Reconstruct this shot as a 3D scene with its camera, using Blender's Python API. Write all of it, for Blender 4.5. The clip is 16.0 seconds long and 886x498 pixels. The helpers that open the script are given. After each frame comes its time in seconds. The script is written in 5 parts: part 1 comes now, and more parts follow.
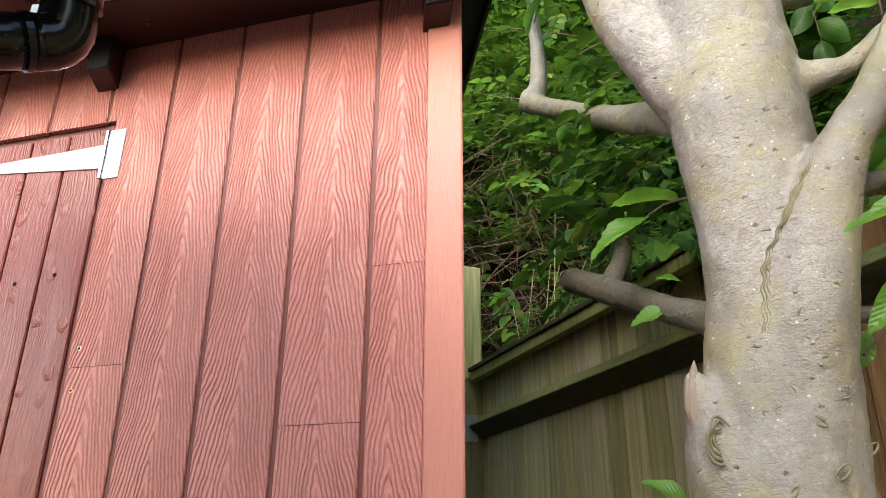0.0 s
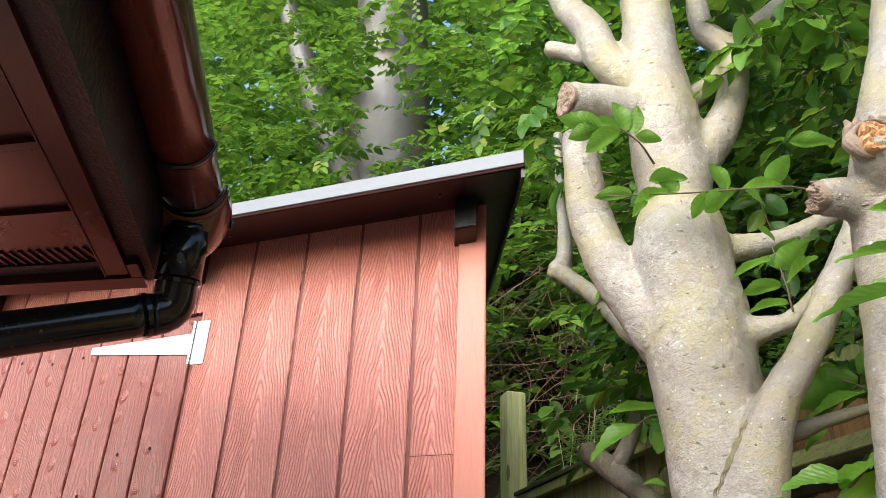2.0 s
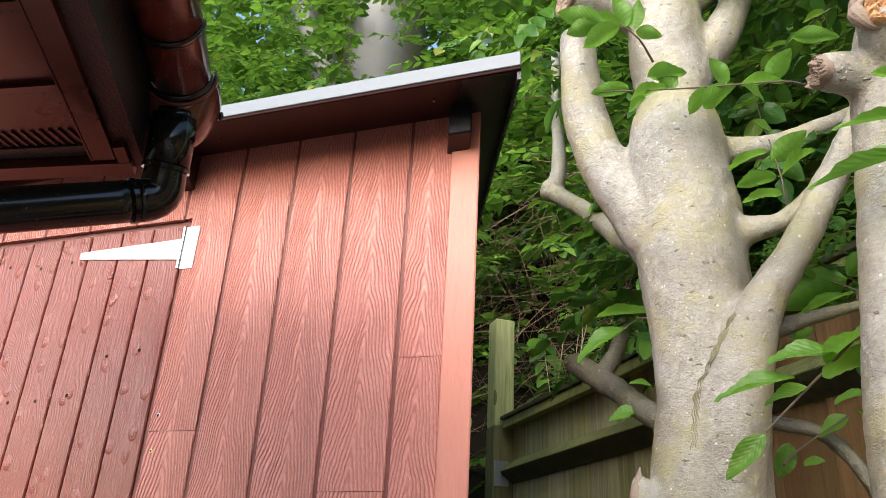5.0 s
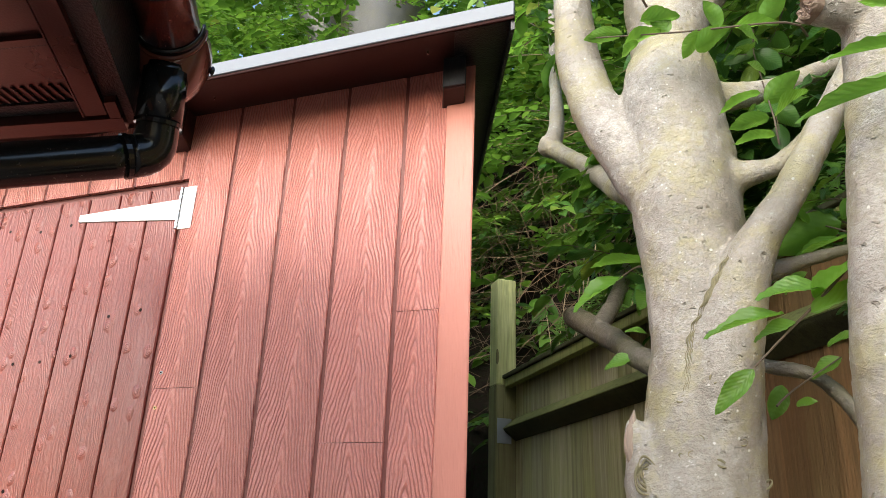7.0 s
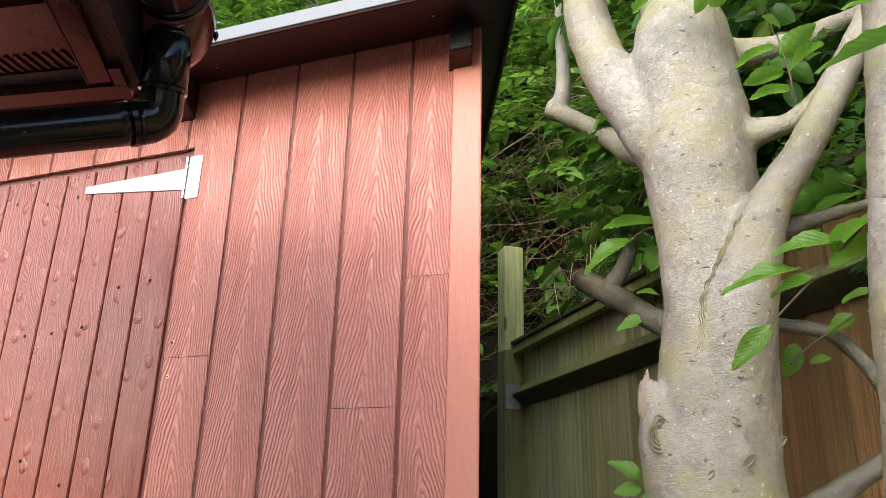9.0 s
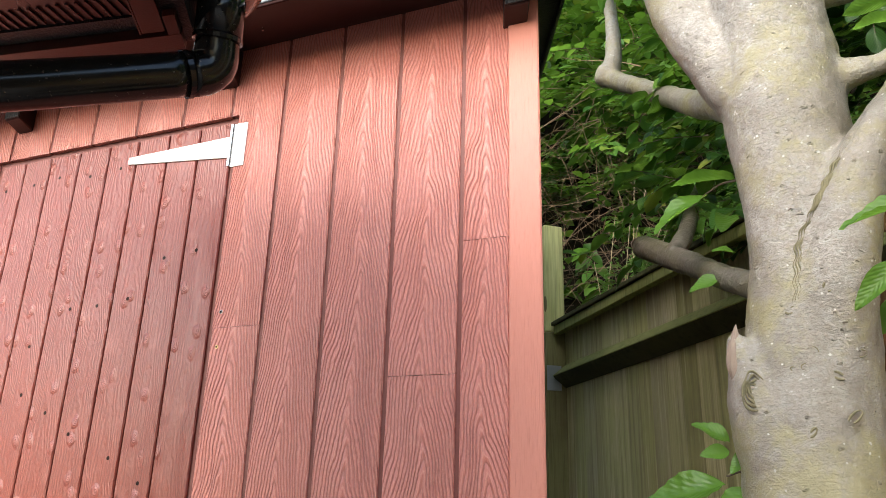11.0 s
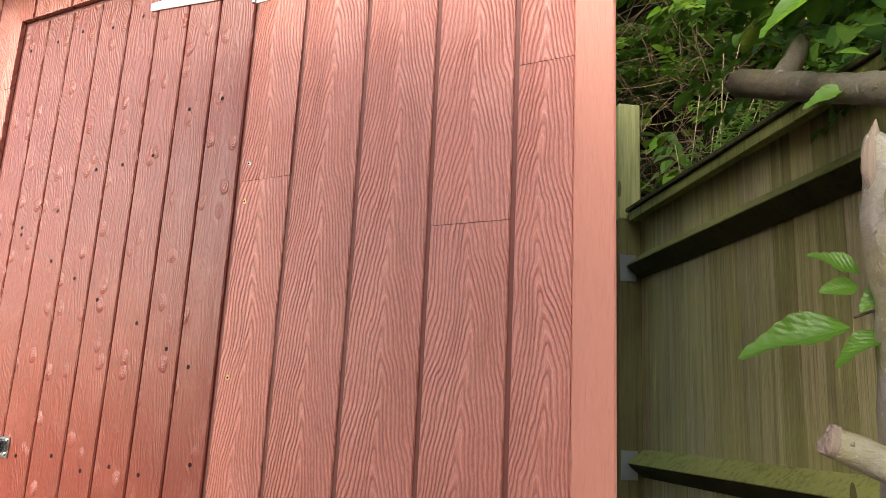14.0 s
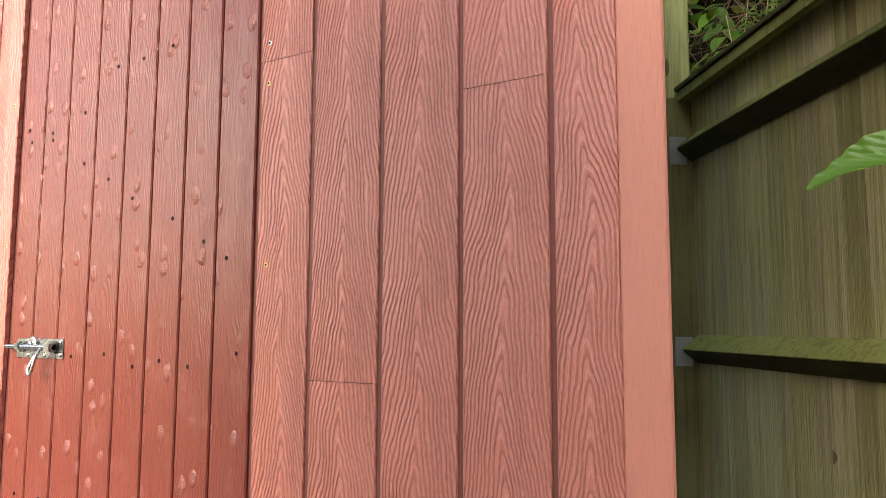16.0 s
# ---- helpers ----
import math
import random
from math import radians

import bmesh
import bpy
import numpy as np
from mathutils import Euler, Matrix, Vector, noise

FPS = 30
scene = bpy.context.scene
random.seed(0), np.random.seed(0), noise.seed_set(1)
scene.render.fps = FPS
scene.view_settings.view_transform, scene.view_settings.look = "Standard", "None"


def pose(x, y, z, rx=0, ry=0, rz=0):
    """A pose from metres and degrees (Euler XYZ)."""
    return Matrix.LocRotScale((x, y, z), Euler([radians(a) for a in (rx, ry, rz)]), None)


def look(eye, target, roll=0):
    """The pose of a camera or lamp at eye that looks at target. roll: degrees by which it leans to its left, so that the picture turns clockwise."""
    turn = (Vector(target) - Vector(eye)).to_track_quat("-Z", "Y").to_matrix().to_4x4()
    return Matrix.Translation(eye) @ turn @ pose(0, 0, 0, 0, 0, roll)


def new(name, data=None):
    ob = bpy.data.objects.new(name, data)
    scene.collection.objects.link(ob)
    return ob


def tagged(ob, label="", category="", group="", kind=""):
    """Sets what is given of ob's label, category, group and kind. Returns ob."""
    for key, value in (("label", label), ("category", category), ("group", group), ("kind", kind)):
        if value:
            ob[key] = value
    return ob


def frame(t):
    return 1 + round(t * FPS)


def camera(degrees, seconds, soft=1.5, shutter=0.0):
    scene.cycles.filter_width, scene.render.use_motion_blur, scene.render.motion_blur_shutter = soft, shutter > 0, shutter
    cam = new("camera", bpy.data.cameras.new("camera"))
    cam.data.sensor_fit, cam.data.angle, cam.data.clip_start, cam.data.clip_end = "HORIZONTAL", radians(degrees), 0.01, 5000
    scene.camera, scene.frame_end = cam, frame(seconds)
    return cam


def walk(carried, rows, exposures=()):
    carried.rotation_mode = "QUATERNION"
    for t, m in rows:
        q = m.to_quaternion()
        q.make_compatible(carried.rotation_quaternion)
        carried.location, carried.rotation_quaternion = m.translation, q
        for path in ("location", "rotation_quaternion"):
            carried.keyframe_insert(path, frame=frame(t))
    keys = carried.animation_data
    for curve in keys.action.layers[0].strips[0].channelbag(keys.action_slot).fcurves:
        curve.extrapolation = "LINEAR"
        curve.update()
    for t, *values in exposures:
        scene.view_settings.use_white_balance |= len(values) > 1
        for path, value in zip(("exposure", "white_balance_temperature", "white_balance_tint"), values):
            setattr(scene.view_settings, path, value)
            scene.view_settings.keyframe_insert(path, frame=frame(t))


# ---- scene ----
cam = camera(61.1, 16.0, soft=0.85)
PATH = [
    (0, (0.002, 0.407, 1.265), (-0.502, 2.179, 2.043), 0.2),
    (0.5, (-0.02, 0.19, 1.267), (-0.457, 1.963, 2.083), 1.7),
    (1, (0.118, 0.082, 1.355), (-0.326, 1.807, 2.263), -0.2),
    (1.5, (0.23, 0.07, 1.372), (-0.359, 1.735, 2.309), 0.4),
    (2, (0.202, 0.038, 1.402), (-0.435, 1.675, 2.357), 2.1),
    (2.5, (0.212, 0.059, 1.384), (-0.415, 1.706, 2.33), 2.6),
    (3, (0.21, 0.081, 1.354), (-0.414, 1.744, 2.273), 2.7),
    (3.5, (0.205, 0.092, 1.35), (-0.417, 1.77, 2.241), 2.1),
    (4, (0.198, 0.096, 1.341), (-0.429, 1.788, 2.204), 2.2),
    (4.2, (0.193, 0.096, 1.332), (-0.432, 1.794, 2.184), 2.5),
    (6.5, (0.185, 0.095, 1.303), (-0.465, 1.818, 2.083), 3.3),
    (7, (0.203, 0.112, 1.286), (-0.451, 1.849, 2.031), 2.2),
    (7.5, (0.218, 0.124, 1.276), (-0.445, 1.879, 1.969), 1.2),
    (8, (0.218, 0.119, 1.283), (-0.45, 1.881, 1.952), 1.0),
    (8.5, (0.204, 0.118, 1.281), (-0.463, 1.88, 1.953), 1.1),
    (9, (0.188, 0.12, 1.276), (-0.485, 1.88, 1.947), 1.4),
    (9.5, (0.185, 0.125, 1.267), (-0.503, 1.883, 1.928), 1.7),
    (9.7, (0.18, 0.128, 1.257), (-0.515, 1.887, 1.908), 1.7),
    (11.8, (0.037, 0.312, 1.227), (-0.775, 2.01, 1.902), 1.1),
    (12, (0.056, 0.367, 1.287), (-0.806, 2.008, 2.037), 1.2),
    (12.5, (0.04, 0.413, 1.307), (-0.842, 2.004, 2.139), 3.1),
    (13, (0.02, 0.396, 1.327), (-0.812, 2.001, 2.183), 4.2),
    (13.5, (0.006, 0.451, 1.258), (-0.832, 2.121, 1.97), 3.3),
    (13.9, (0.007, 0.464, 1.16), (-0.904, 2.177, 1.645), 2.8),
    (14, (0.003, 0.467, 1.142), (-0.919, 2.187, 1.578), 2.8),
    (14.5, (0.002, 0.469, 1.119), (-0.971, 2.192, 1.407), 2.6),
    (15, (-0.001, 0.477, 1.114), (-0.99, 2.194, 1.384), 2.5),
    (15.5, (0.002, 0.487, 1.113), (-0.992, 2.203, 1.37), 1.7),
    (16, (-0.024, 0.556, 1.07), (-1.067, 2.25, 1.278), 0.2),
]
EXPOSURE = 1.60
walk(cam, [(t, look(eye, target, roll)) for t, eye, target, roll in PATH],
     exposures=[(0, EXPOSURE, 6350, 6), (13, EXPOSURE, 6350, 6), (14.2, EXPOSURE, 7000, 6), (16, EXPOSURE, 7000, 6)])

# ---- world and light ----
SUN_EL, SUN_AZ = 31.0, 193.0   # degrees; azimuth clockwise from +y
world = bpy.data.worlds.new("sky")
scene.world = world
world.use_nodes = True
wn = world.node_tree
sky = wn.nodes.new("ShaderNodeTexSky")
sky.sky_type = "NISHITA"
sky.sun_disc = False
sky.sun_elevation, sky.sun_rotation = radians(SUN_EL), radians(SUN_AZ)
sky.air_density, sky.dust_density, sky.ozone_density = 1.0, 2.4, 0.9
wn.links.new(sky.outputs[0], wn.nodes["Background"].inputs[0])
wn.nodes["Background"].inputs[1].default_value = 0.15
sun_data = bpy.data.lights.new("sun", "SUN")
sun_data.energy, sun_data.angle, sun_data.color = 1.35, radians(60), (1.0, 0.98, 0.965)
sun = new("sun", sun_data)
sa, se = radians(SUN_AZ), radians(SUN_EL)
SUN_DIR = Vector((math.sin(sa) * math.cos(se), math.cos(sa) * math.cos(se), math.sin(se)))
sun.matrix_world = look(SUN_DIR * 20, (0, 0, 0))


# ---- materials ----
class Mat:
    """A node material with short ways to add nodes."""

    def __init__(self, name, rough=0.5, metal=0.0, spec=0.5, coat=0.0):
        self.m = bpy.data.materials.new(name)
        self.m.use_nodes = True
        self.t = self.m.node_tree
        self.b = self.t.nodes["Principled BSDF"]
        self.b.inputs["Roughness"].default_value = rough
        self.b.inputs["Metallic"].default_value = metal
        self.b.inputs["Specular IOR Level"].default_value = spec
        self.b.inputs["Coat Weight"].default_value = coat
        self.b.inputs["Coat Roughness"].default_value = 0.12

    def node(self, kind, **props):
        n = self.t.nodes.new(kind)
        for k, v in props.items():
            setattr(n, k, v)
        return n

    def put(self, sock, value):
        if hasattr(value, "is_linked"):
            self.t.links.new(value, sock)
        elif value is not None:
            sock.default_value = value

    def coords(self, scale=(1, 1, 1), world_space=False, rand=0.0):
        """Object or world coordinates, scaled; rand moves them by Object Info's Random."""
        if world_space:
            src = self.node("ShaderNodeNewGeometry").outputs["Position"]
        else:
            src = self.node("ShaderNodeTexCoord").outputs["Object"]
        if rand:
            info = self.node("ShaderNodeObjectInfo")
            mul = self.math("MULTIPLY", info.outputs["Random"], rand)
            comb = self.node("ShaderNodeCombineXYZ")
            for i in range(3):
                self.t.links.new(mul, comb.inputs[i])
            add = self.node("ShaderNodeVectorMath", operation="ADD")
            self.put(add.inputs[0], src)
            self.put(add.inputs[1], comb.outputs[0])
            src = add.outputs[0]
        mp = self.node("ShaderNodeMapping")
        self.put(mp.inputs["Vector"], src)
        mp.inputs["Scale"].default_value = scale
        return mp.outputs[0]

    def math(self, op, a, b=None, c=None):
        n = self.node("ShaderNodeMath", operation=op)
        for i, v in enumerate((a, b, c)):
            if v is not None:
                self.put(n.inputs[i], v)
        return n.outputs[0]

    def noise(self, vec, scale, detail=4.0, rough=0.6, dist=0.0):
        n = self.node("ShaderNodeTexNoise")
        self.put(n.inputs["Vector"], vec)
        for k, v in (("Scale", scale), ("Detail", detail), ("Roughness", rough), ("Distortion", dist)):
            n.inputs[k].default_value = v
        return n.outputs["Fac"]

    def voronoi(self, vec, scale, feature="F1"):
        n = self.node("ShaderNodeTexVoronoi", feature=feature)
        self.put(n.inputs["Vector"], vec)
        n.inputs["Scale"].default_value = scale
        return n

    def ramp(self, fac, stops):
        n = self.node("ShaderNodeValToRGB")
        self.put(n.inputs[0], fac)
        e = n.color_ramp.elements
        while len(e) < len(stops):
            e.new(0.5)
        for el, (p, c) in zip(e, stops):
            el.position = p
            el.color = (*c, 1) if len(c) == 3 else (c[0], c[0], c[0], 1)
        return n.outputs[0]

    def mix(self, fac, a, b, mode="MIX"):
        n = self.node("ShaderNodeMix", data_type="RGBA", blend_type=mode)
        self.put(n.inputs[0], fac)
        for sock, v in ((n.inputs[6], a), (n.inputs[7], b)):
            self.put(sock, (*v, 1) if isinstance(v, tuple) and len(v) == 3 else v)
        return n.outputs[2]

    def colour(self, v):
        self.put(self.b.inputs["Base Color"], (*v, 1) if isinstance(v, tuple) else v)

    def rough(self, v):
        self.put(self.b.inputs["Roughness"], v)

    def bump(self, height, distance=0.002, strength=1.0, below=None):
        n = self.node("ShaderNodeBump")
        n.inputs["Distance"].default_value = distance
        n.inputs["Strength"].default_value = strength
        self.put(n.inputs["Height"], height)
        if below is not None:
            self.put(n.inputs["Normal"], below)
        self.t.links.new(n.outputs[0], self.b.inputs["Normal"])
        return n.outputs[0]


def grain_field(m, along, across, warp, rand=37.0, peak=0.012):
    """Rings of a flat-sawn board: arches along z in the middle, straight lines at the sides. Returns ring phase and object coordinates."""
    v = m.coords(rand=0)
    sep = m.node("ShaderNodeSeparateXYZ")
    m.put(sep.inputs[0], v)
    info = m.node("ShaderNodeObjectInfo")
    shift = m.math("MULTIPLY", info.outputs["Random"], rand)
    z = m.math("ADD", sep.outputs[2], shift)
    comb = m.node("ShaderNodeCombineXYZ")
    m.put(comb.inputs[0], sep.outputs[0])
    m.put(comb.inputs[1], sep.outputs[1])
    m.put(comb.inputs[2], z)
    mp = m.node("ShaderNodeMapping")
    m.put(mp.inputs["Vector"], comb.outputs[0])
    mp.inputs["Scale"].default_value = (9, 9, 2.4)
    mp2 = m.node("ShaderNodeMapping")
    m.put(mp2.inputs["Vector"], comb.outputs[0])
    mp2.inputs["Scale"].default_value = (34, 34, 15)
    mp3 = m.node("ShaderNodeMapping")
    m.put(mp3.inputs["Vector"], comb.outputs[0])
    mp3.inputs["Scale"].default_value = (1, 1, 1)
    off = m.math("MULTIPLY", m.math("SUBTRACT", m.noise(mp3.outputs[0], 2.4, 2.0), 0.5), 0.09)
    x = m.math("ADD", sep.outputs[0], off)
    dist = m.math("SQRT", m.math("ADD", m.math("MULTIPLY", x, x), peak * peak))
    f = m.math("ADD", m.math("MULTIPLY", z, along), m.math("MULTIPLY", dist, across))
    w1 = m.math("MULTIPLY", m.math("SUBTRACT", m.noise(mp.outputs[0], 1.0, 3.0), 0.5), warp)
    w2 = m.math("MULTIPLY", m.math("SUBTRACT", m.noise(mp2.outputs[0], 1.0, 2.0), 0.5), warp * 0.42)
    f = m.math("ADD", f, m.math("ADD", w1, w2))
    return f, comb.outputs[0]


def make_cladding():
    """Embossed wood-effect boards: fine ridges, speckled pores, satin finish; relief shading and highlights put into
    the colour.
    """
    m = Mat("composite_cladding", rough=0.42, spec=0.65)
    f, v = grain_field(m, 18.0, 118.0, 3.0, peak=0.005)
    fr = m.math("FRACT", f)
    ridge = m.ramp(fr, [(0.0, (0.0,)), (0.20, (0.55,)), (0.42, (1.0,)), (0.70, (0.75,)), (1.0, (0.0,))])
    groove = m.ramp(fr, [(0.0, (1.0,)), (0.12, (0.55,)), (0.24, (0.0,)), (0.86, (0.0,)), (1.0, (1.0,))])
    crest = m.ramp(fr, [(0.30, (0.0,)), (0.46, (1.0,)), (0.62, (0.0,))])
    mp = m.node("ShaderNodeMapping")
    m.put(mp.inputs["Vector"], v)
    mp.inputs["Scale"].default_value = (520, 520, 60)
    pores = m.noise(mp.outputs[0], 1.0, 2.0, 0.7)
    big = m.noise(v, 2.3, 4.0)
    patch = m.noise(v, 9.0, 3.0)
    amount = m.math("MULTIPLY", groove, m.math("ADD", 0.45, m.math("MULTIPLY", patch, 0.75)))
    base = m.mix(big, (0.435, 0.131, 0.098), (0.535, 0.180, 0.139))
    # grain tone plus relief shading: grooves painted darker, crests given pale highlights
    col = m.mix(m.math("MULTIPLY", amount, 0.56), base, (0.165, 0.040, 0.028))
    col = m.mix(m.math("MULTIPLY", crest, 0.34), col, (0.68, 0.34, 0.28))
    col = m.mix(m.math("MULTIPLY", m.math("GREATER_THAN", pores, 0.58), 0.34), col, (0.23, 0.058, 0.040))
    col = m.mix(m.math("MULTIPLY", m.math("LESS_THAN", pores, 0.41), 0.30), col, (0.68, 0.30, 0.23))
    m.colour(col)
    m.rough(m.math("ADD", 0.27, m.math("MULTIPLY", pores, 0.24)))
    h = m.math("ADD", m.math("MULTIPLY", ridge, m.math("ADD", 0.35, patch)), m.math("MULTIPLY", pores, 0.45))
    m.bump(h, 0.0030, 1.0)
    return m.m


def make_door_wood():
    m = Mat("stained_timber", rough=0.36, spec=0.45)
    f, v = grain_field(m, 4.0, 150.0, 5.0, peak=0.02)
    fr = m.math("PINGPONG", f, 0.5)
    mp = m.node("ShaderNodeMapping")
    m.put(mp.inputs["Vector"], v)
    mp.inputs["Scale"].default_value = (300, 300, 7)
    fibre = m.noise(mp.outputs[0], 1.0, 3.0)
    sp = m.node("ShaderNodeSeparateXYZ")
    m.put(sp.inputs[0], v)
    mk = m.node("ShaderNodeCombineXYZ")
    m.put(mk.inputs[0], m.math("MULTIPLY", sp.outputs[0], 11.5))
    m.put(mk.inputs[1], m.math("MULTIPLY", sp.outputs[2], 8.0))
    knot = m.node("ShaderNodeTexVoronoi", voronoi_dimensions="2D")
    m.put(knot.inputs["Vector"], mk.outputs[0])
    knot.inputs["Scale"].default_value = 1.0
    kd = m.math("ADD", knot.outputs["Distance"], m.math("MULTIPLY", m.math("SUBTRACT", m.noise(v, 32.0, 1.0), 0.5), 0.20))
    cluster = m.ramp(m.noise(v, 3.1, 2.0), [(0.42, (0.05,)), (0.56, (1.0,))])
    kmask = m.math("MULTIPLY", cluster, m.ramp(kd, [(0.0, (1.0,)), (0.07, (0.75,)), (0.17, (0.0,))]))
    ring = m.math("PINGPONG", m.math("MULTIPLY", kd, 20.0), 0.5)
    big = m.noise(v, 3.0, 3.0)
    base = m.mix(big, (0.155, 0.027, 0.017), (0.230, 0.045, 0.029))
    tone = m.node("ShaderNodeObjectInfo")
    base = m.mix(m.math("MULTIPLY", tone.outputs["Random"], 0.22), base, (0.15, 0.036, 0.028))
    col = m.mix(m.math("MULTIPLY", fr, 0.75), base, (0.15, 0.032, 0.024))
    col = m.mix(m.math("MULTIPLY", fibre, 0.25), col, (0.29, 0.066, 0.043))
    # knots made paler: the highlights on them are put into the colour
    col = m.mix(m.math("MULTIPLY", kmask, 0.42), col, (0.46, 0.21, 0.185))
    col = m.mix(m.math("MULTIPLY", m.math("MULTIPLY", cluster, m.math("LESS_THAN", kd, -0.014)), 0.9), col, (0.04, 0.012, 0.01))
    # cloudy patches of sheen painted into the door colour
    sheen_patch = m.ramp(m.noise(v, 7.0, 5.0, 0.7), [(0.54, (0.0,)), (0.72, (0.28,))])
    col = m.mix(sheen_patch, col, (0.44, 0.19, 0.155))
    m.colour(col)
    m.rough(m.math("ADD", 0.24, m.math("MULTIPLY", fibre, 0.2)))
    h = m.math("ADD", m.math("MULTIPLY", kmask, m.math("ADD", m.math("MULTIPLY", ring, 0.5), 1.0)), m.math("ADD", m.math("MULTIPLY", fr, 0.3), m.math("MULTIPLY", fibre, 0.25)))
    m.bump(h, 0.0055, 0.9)
    return m.m


def make_paint(name, c0, c1, rough=0.45, bump=0.0004, scale=(220, 220, 12), coat=0.0, spec=0.5):
    m = Mat(name, rough=rough, coat=coat, spec=spec)
    v = m.coords(scale=scale, rand=11.0)
    fine = m.noise(v, 1.0, 3.0)
    big = m.noise(m.coords(rand=7.0), 4.0, 4.0)
    m.colour(m.mix(m.math("MULTIPLY", m.math("ADD", fine, big), 0.5), c0, c1))
    m.rough(m.math("ADD", rough - 0.06, m.math("MULTIPLY", big, 0.14)))
    m.bump(m.math("ADD", fine, m.math("MULTIPLY", big, 0.5)), bump, 0.8)
    return m.m


def make_plastic(name, c0, c1, rough=0.16):
    """Glossy rainwater plastic with a little dust and drip marks."""
    m = Mat(name, rough=rough, spec=0.4)
    v = m.coords(world_space=True)
    big = m.noise(v, 9.0, 4.0)
    spots = m.noise(v, 160.0, 2.0)
    dust = m.math("MULTIPLY", m.math("GREATER_THAN", spots, 0.70), 0.35)
    m.colour(m.mix(dust, m.mix(big, c0, c1), (0.20, 0.16, 0.13)))
    m.rough(m.math("ADD", rough - 0.05, m.math("MULTIPLY", big, 0.16)))
    m.bump(m.math("ADD", big, m.math("MULTIPLY", spots, 0.05)), 0.0015, 0.4)
    return m.m


def make_metal(name, c, rough=0.35, metal=1.0):
    m = Mat(name, rough=rough, metal=metal)
    v = m.coords(world_space=True)
    big = m.noise(v, 35.0, 4.0)
    m.colour(m.mix(big, tuple(0.75 * a for a in c), c))
    m.rough(m.math("ADD", rough - 0.1, m.math("MULTIPLY", big, 0.25)))
    m.bump(m.noise(v, 180.0, 2.0), 0.0004, 0.5)
    return m.m


def make_bark(name="beech_bark", lo=(0.165, 0.143, 0.104), hi=(0.455, 0.430, 0.395), dim=1.0):
    """Smooth grey beech bark: faint rings, raised scars, lichen spots and green film."""
    m = Mat(name, rough=0.6, spec=0.8)
    v = m.coords(world_space=True)
    big = m.noise(v, 4.0, 5.0, 0.65)
    mid = m.noise(m.coords(scale=(42, 42, 52), world_space=True), 1.0, 6.0, 0.75, 0.6)
    rings = m.noise(m.coords(scale=(24, 24, 230), world_space=True), 1.0, 3.0, 0.6, 1.6)
    fine = m.noise(v, 210.0, 4.0, 0.7)
    grit = m.noise(m.coords(scale=(95, 95, 150), world_space=True), 1.0, 4.0, 0.75)
    warped = m.node("ShaderNodeVectorMath", operation="ADD")
    m.put(warped.inputs[0], m.coords(scale=(27, 27, 44), world_space=True))
    off = m.node("ShaderNodeTexNoise")
    m.put(off.inputs["Vector"], v)
    off.inputs["Scale"].default_value = 70.0
    sc = m.node("ShaderNodeVectorMath", operation="SCALE")
    m.put(sc.inputs[0], off.outputs["Color"])
    sc.inputs["Scale"].default_value = 0.5
    m.put(warped.inputs[1], sc.outputs[0])
    scar = m.voronoi(warped.outputs[0], 1.0)
    scar_m = m.ramp(scar.outputs["Distance"], [(0.0, (1.0,)), (0.09, (0.9,)), (0.13, (0.0,))])
    scar_in = m.ramp(scar.outputs["Distance"], [(0.0, (1.0,)), (0.04, (1.0,)), (0.07, (0.0,))])
    pale = m.voronoi(v, 48.0)
    pale_m = m.ramp(m.math("ADD", pale.outputs["Distance"], m.math("MULTIPLY", mid, 0.35)), [(0.0, (1.0,)), (0.25, (0.9,)), (0.29, (0.0,))])
    base = m.mix(m.ramp(big, [(0.3, (0.0,)), (0.7, (1.0,))]), lo, hi)
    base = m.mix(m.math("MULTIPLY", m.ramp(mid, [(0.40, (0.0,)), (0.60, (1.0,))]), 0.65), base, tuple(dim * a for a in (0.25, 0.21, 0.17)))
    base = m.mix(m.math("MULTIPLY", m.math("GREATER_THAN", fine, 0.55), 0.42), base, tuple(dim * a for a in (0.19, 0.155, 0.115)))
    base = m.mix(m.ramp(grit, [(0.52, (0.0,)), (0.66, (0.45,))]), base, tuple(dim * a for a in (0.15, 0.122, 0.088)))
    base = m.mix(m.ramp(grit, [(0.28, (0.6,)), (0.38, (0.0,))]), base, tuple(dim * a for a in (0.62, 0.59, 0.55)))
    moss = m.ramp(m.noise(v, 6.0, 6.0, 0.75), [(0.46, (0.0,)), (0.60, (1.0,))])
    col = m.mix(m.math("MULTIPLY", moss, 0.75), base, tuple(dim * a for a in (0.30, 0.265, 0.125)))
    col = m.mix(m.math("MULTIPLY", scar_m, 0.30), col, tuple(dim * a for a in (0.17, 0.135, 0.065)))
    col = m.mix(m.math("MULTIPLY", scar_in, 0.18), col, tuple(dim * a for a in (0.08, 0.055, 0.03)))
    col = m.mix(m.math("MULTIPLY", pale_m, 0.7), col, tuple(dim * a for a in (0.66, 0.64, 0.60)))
    m.colour(col)
    m.rough(m.math("ADD", 0.20, m.math("MULTIPLY", mid, 0.34)))
    h = m.math("ADD", m.math("MULTIPLY", mid, 0.60), m.math("ADD", m.math("MULTIPLY", rings, 0.10), m.math("SUBTRACT", m.math("MULTIPLY", fine, 0.22), m.math("MULTIPLY", grit, 0.24))))
    h = m.math("ADD", h, m.math("SUBTRACT", m.math("MULTIPLY", scar_m, 0.45), m.math("MULTIPLY", scar_in, 0.5)))
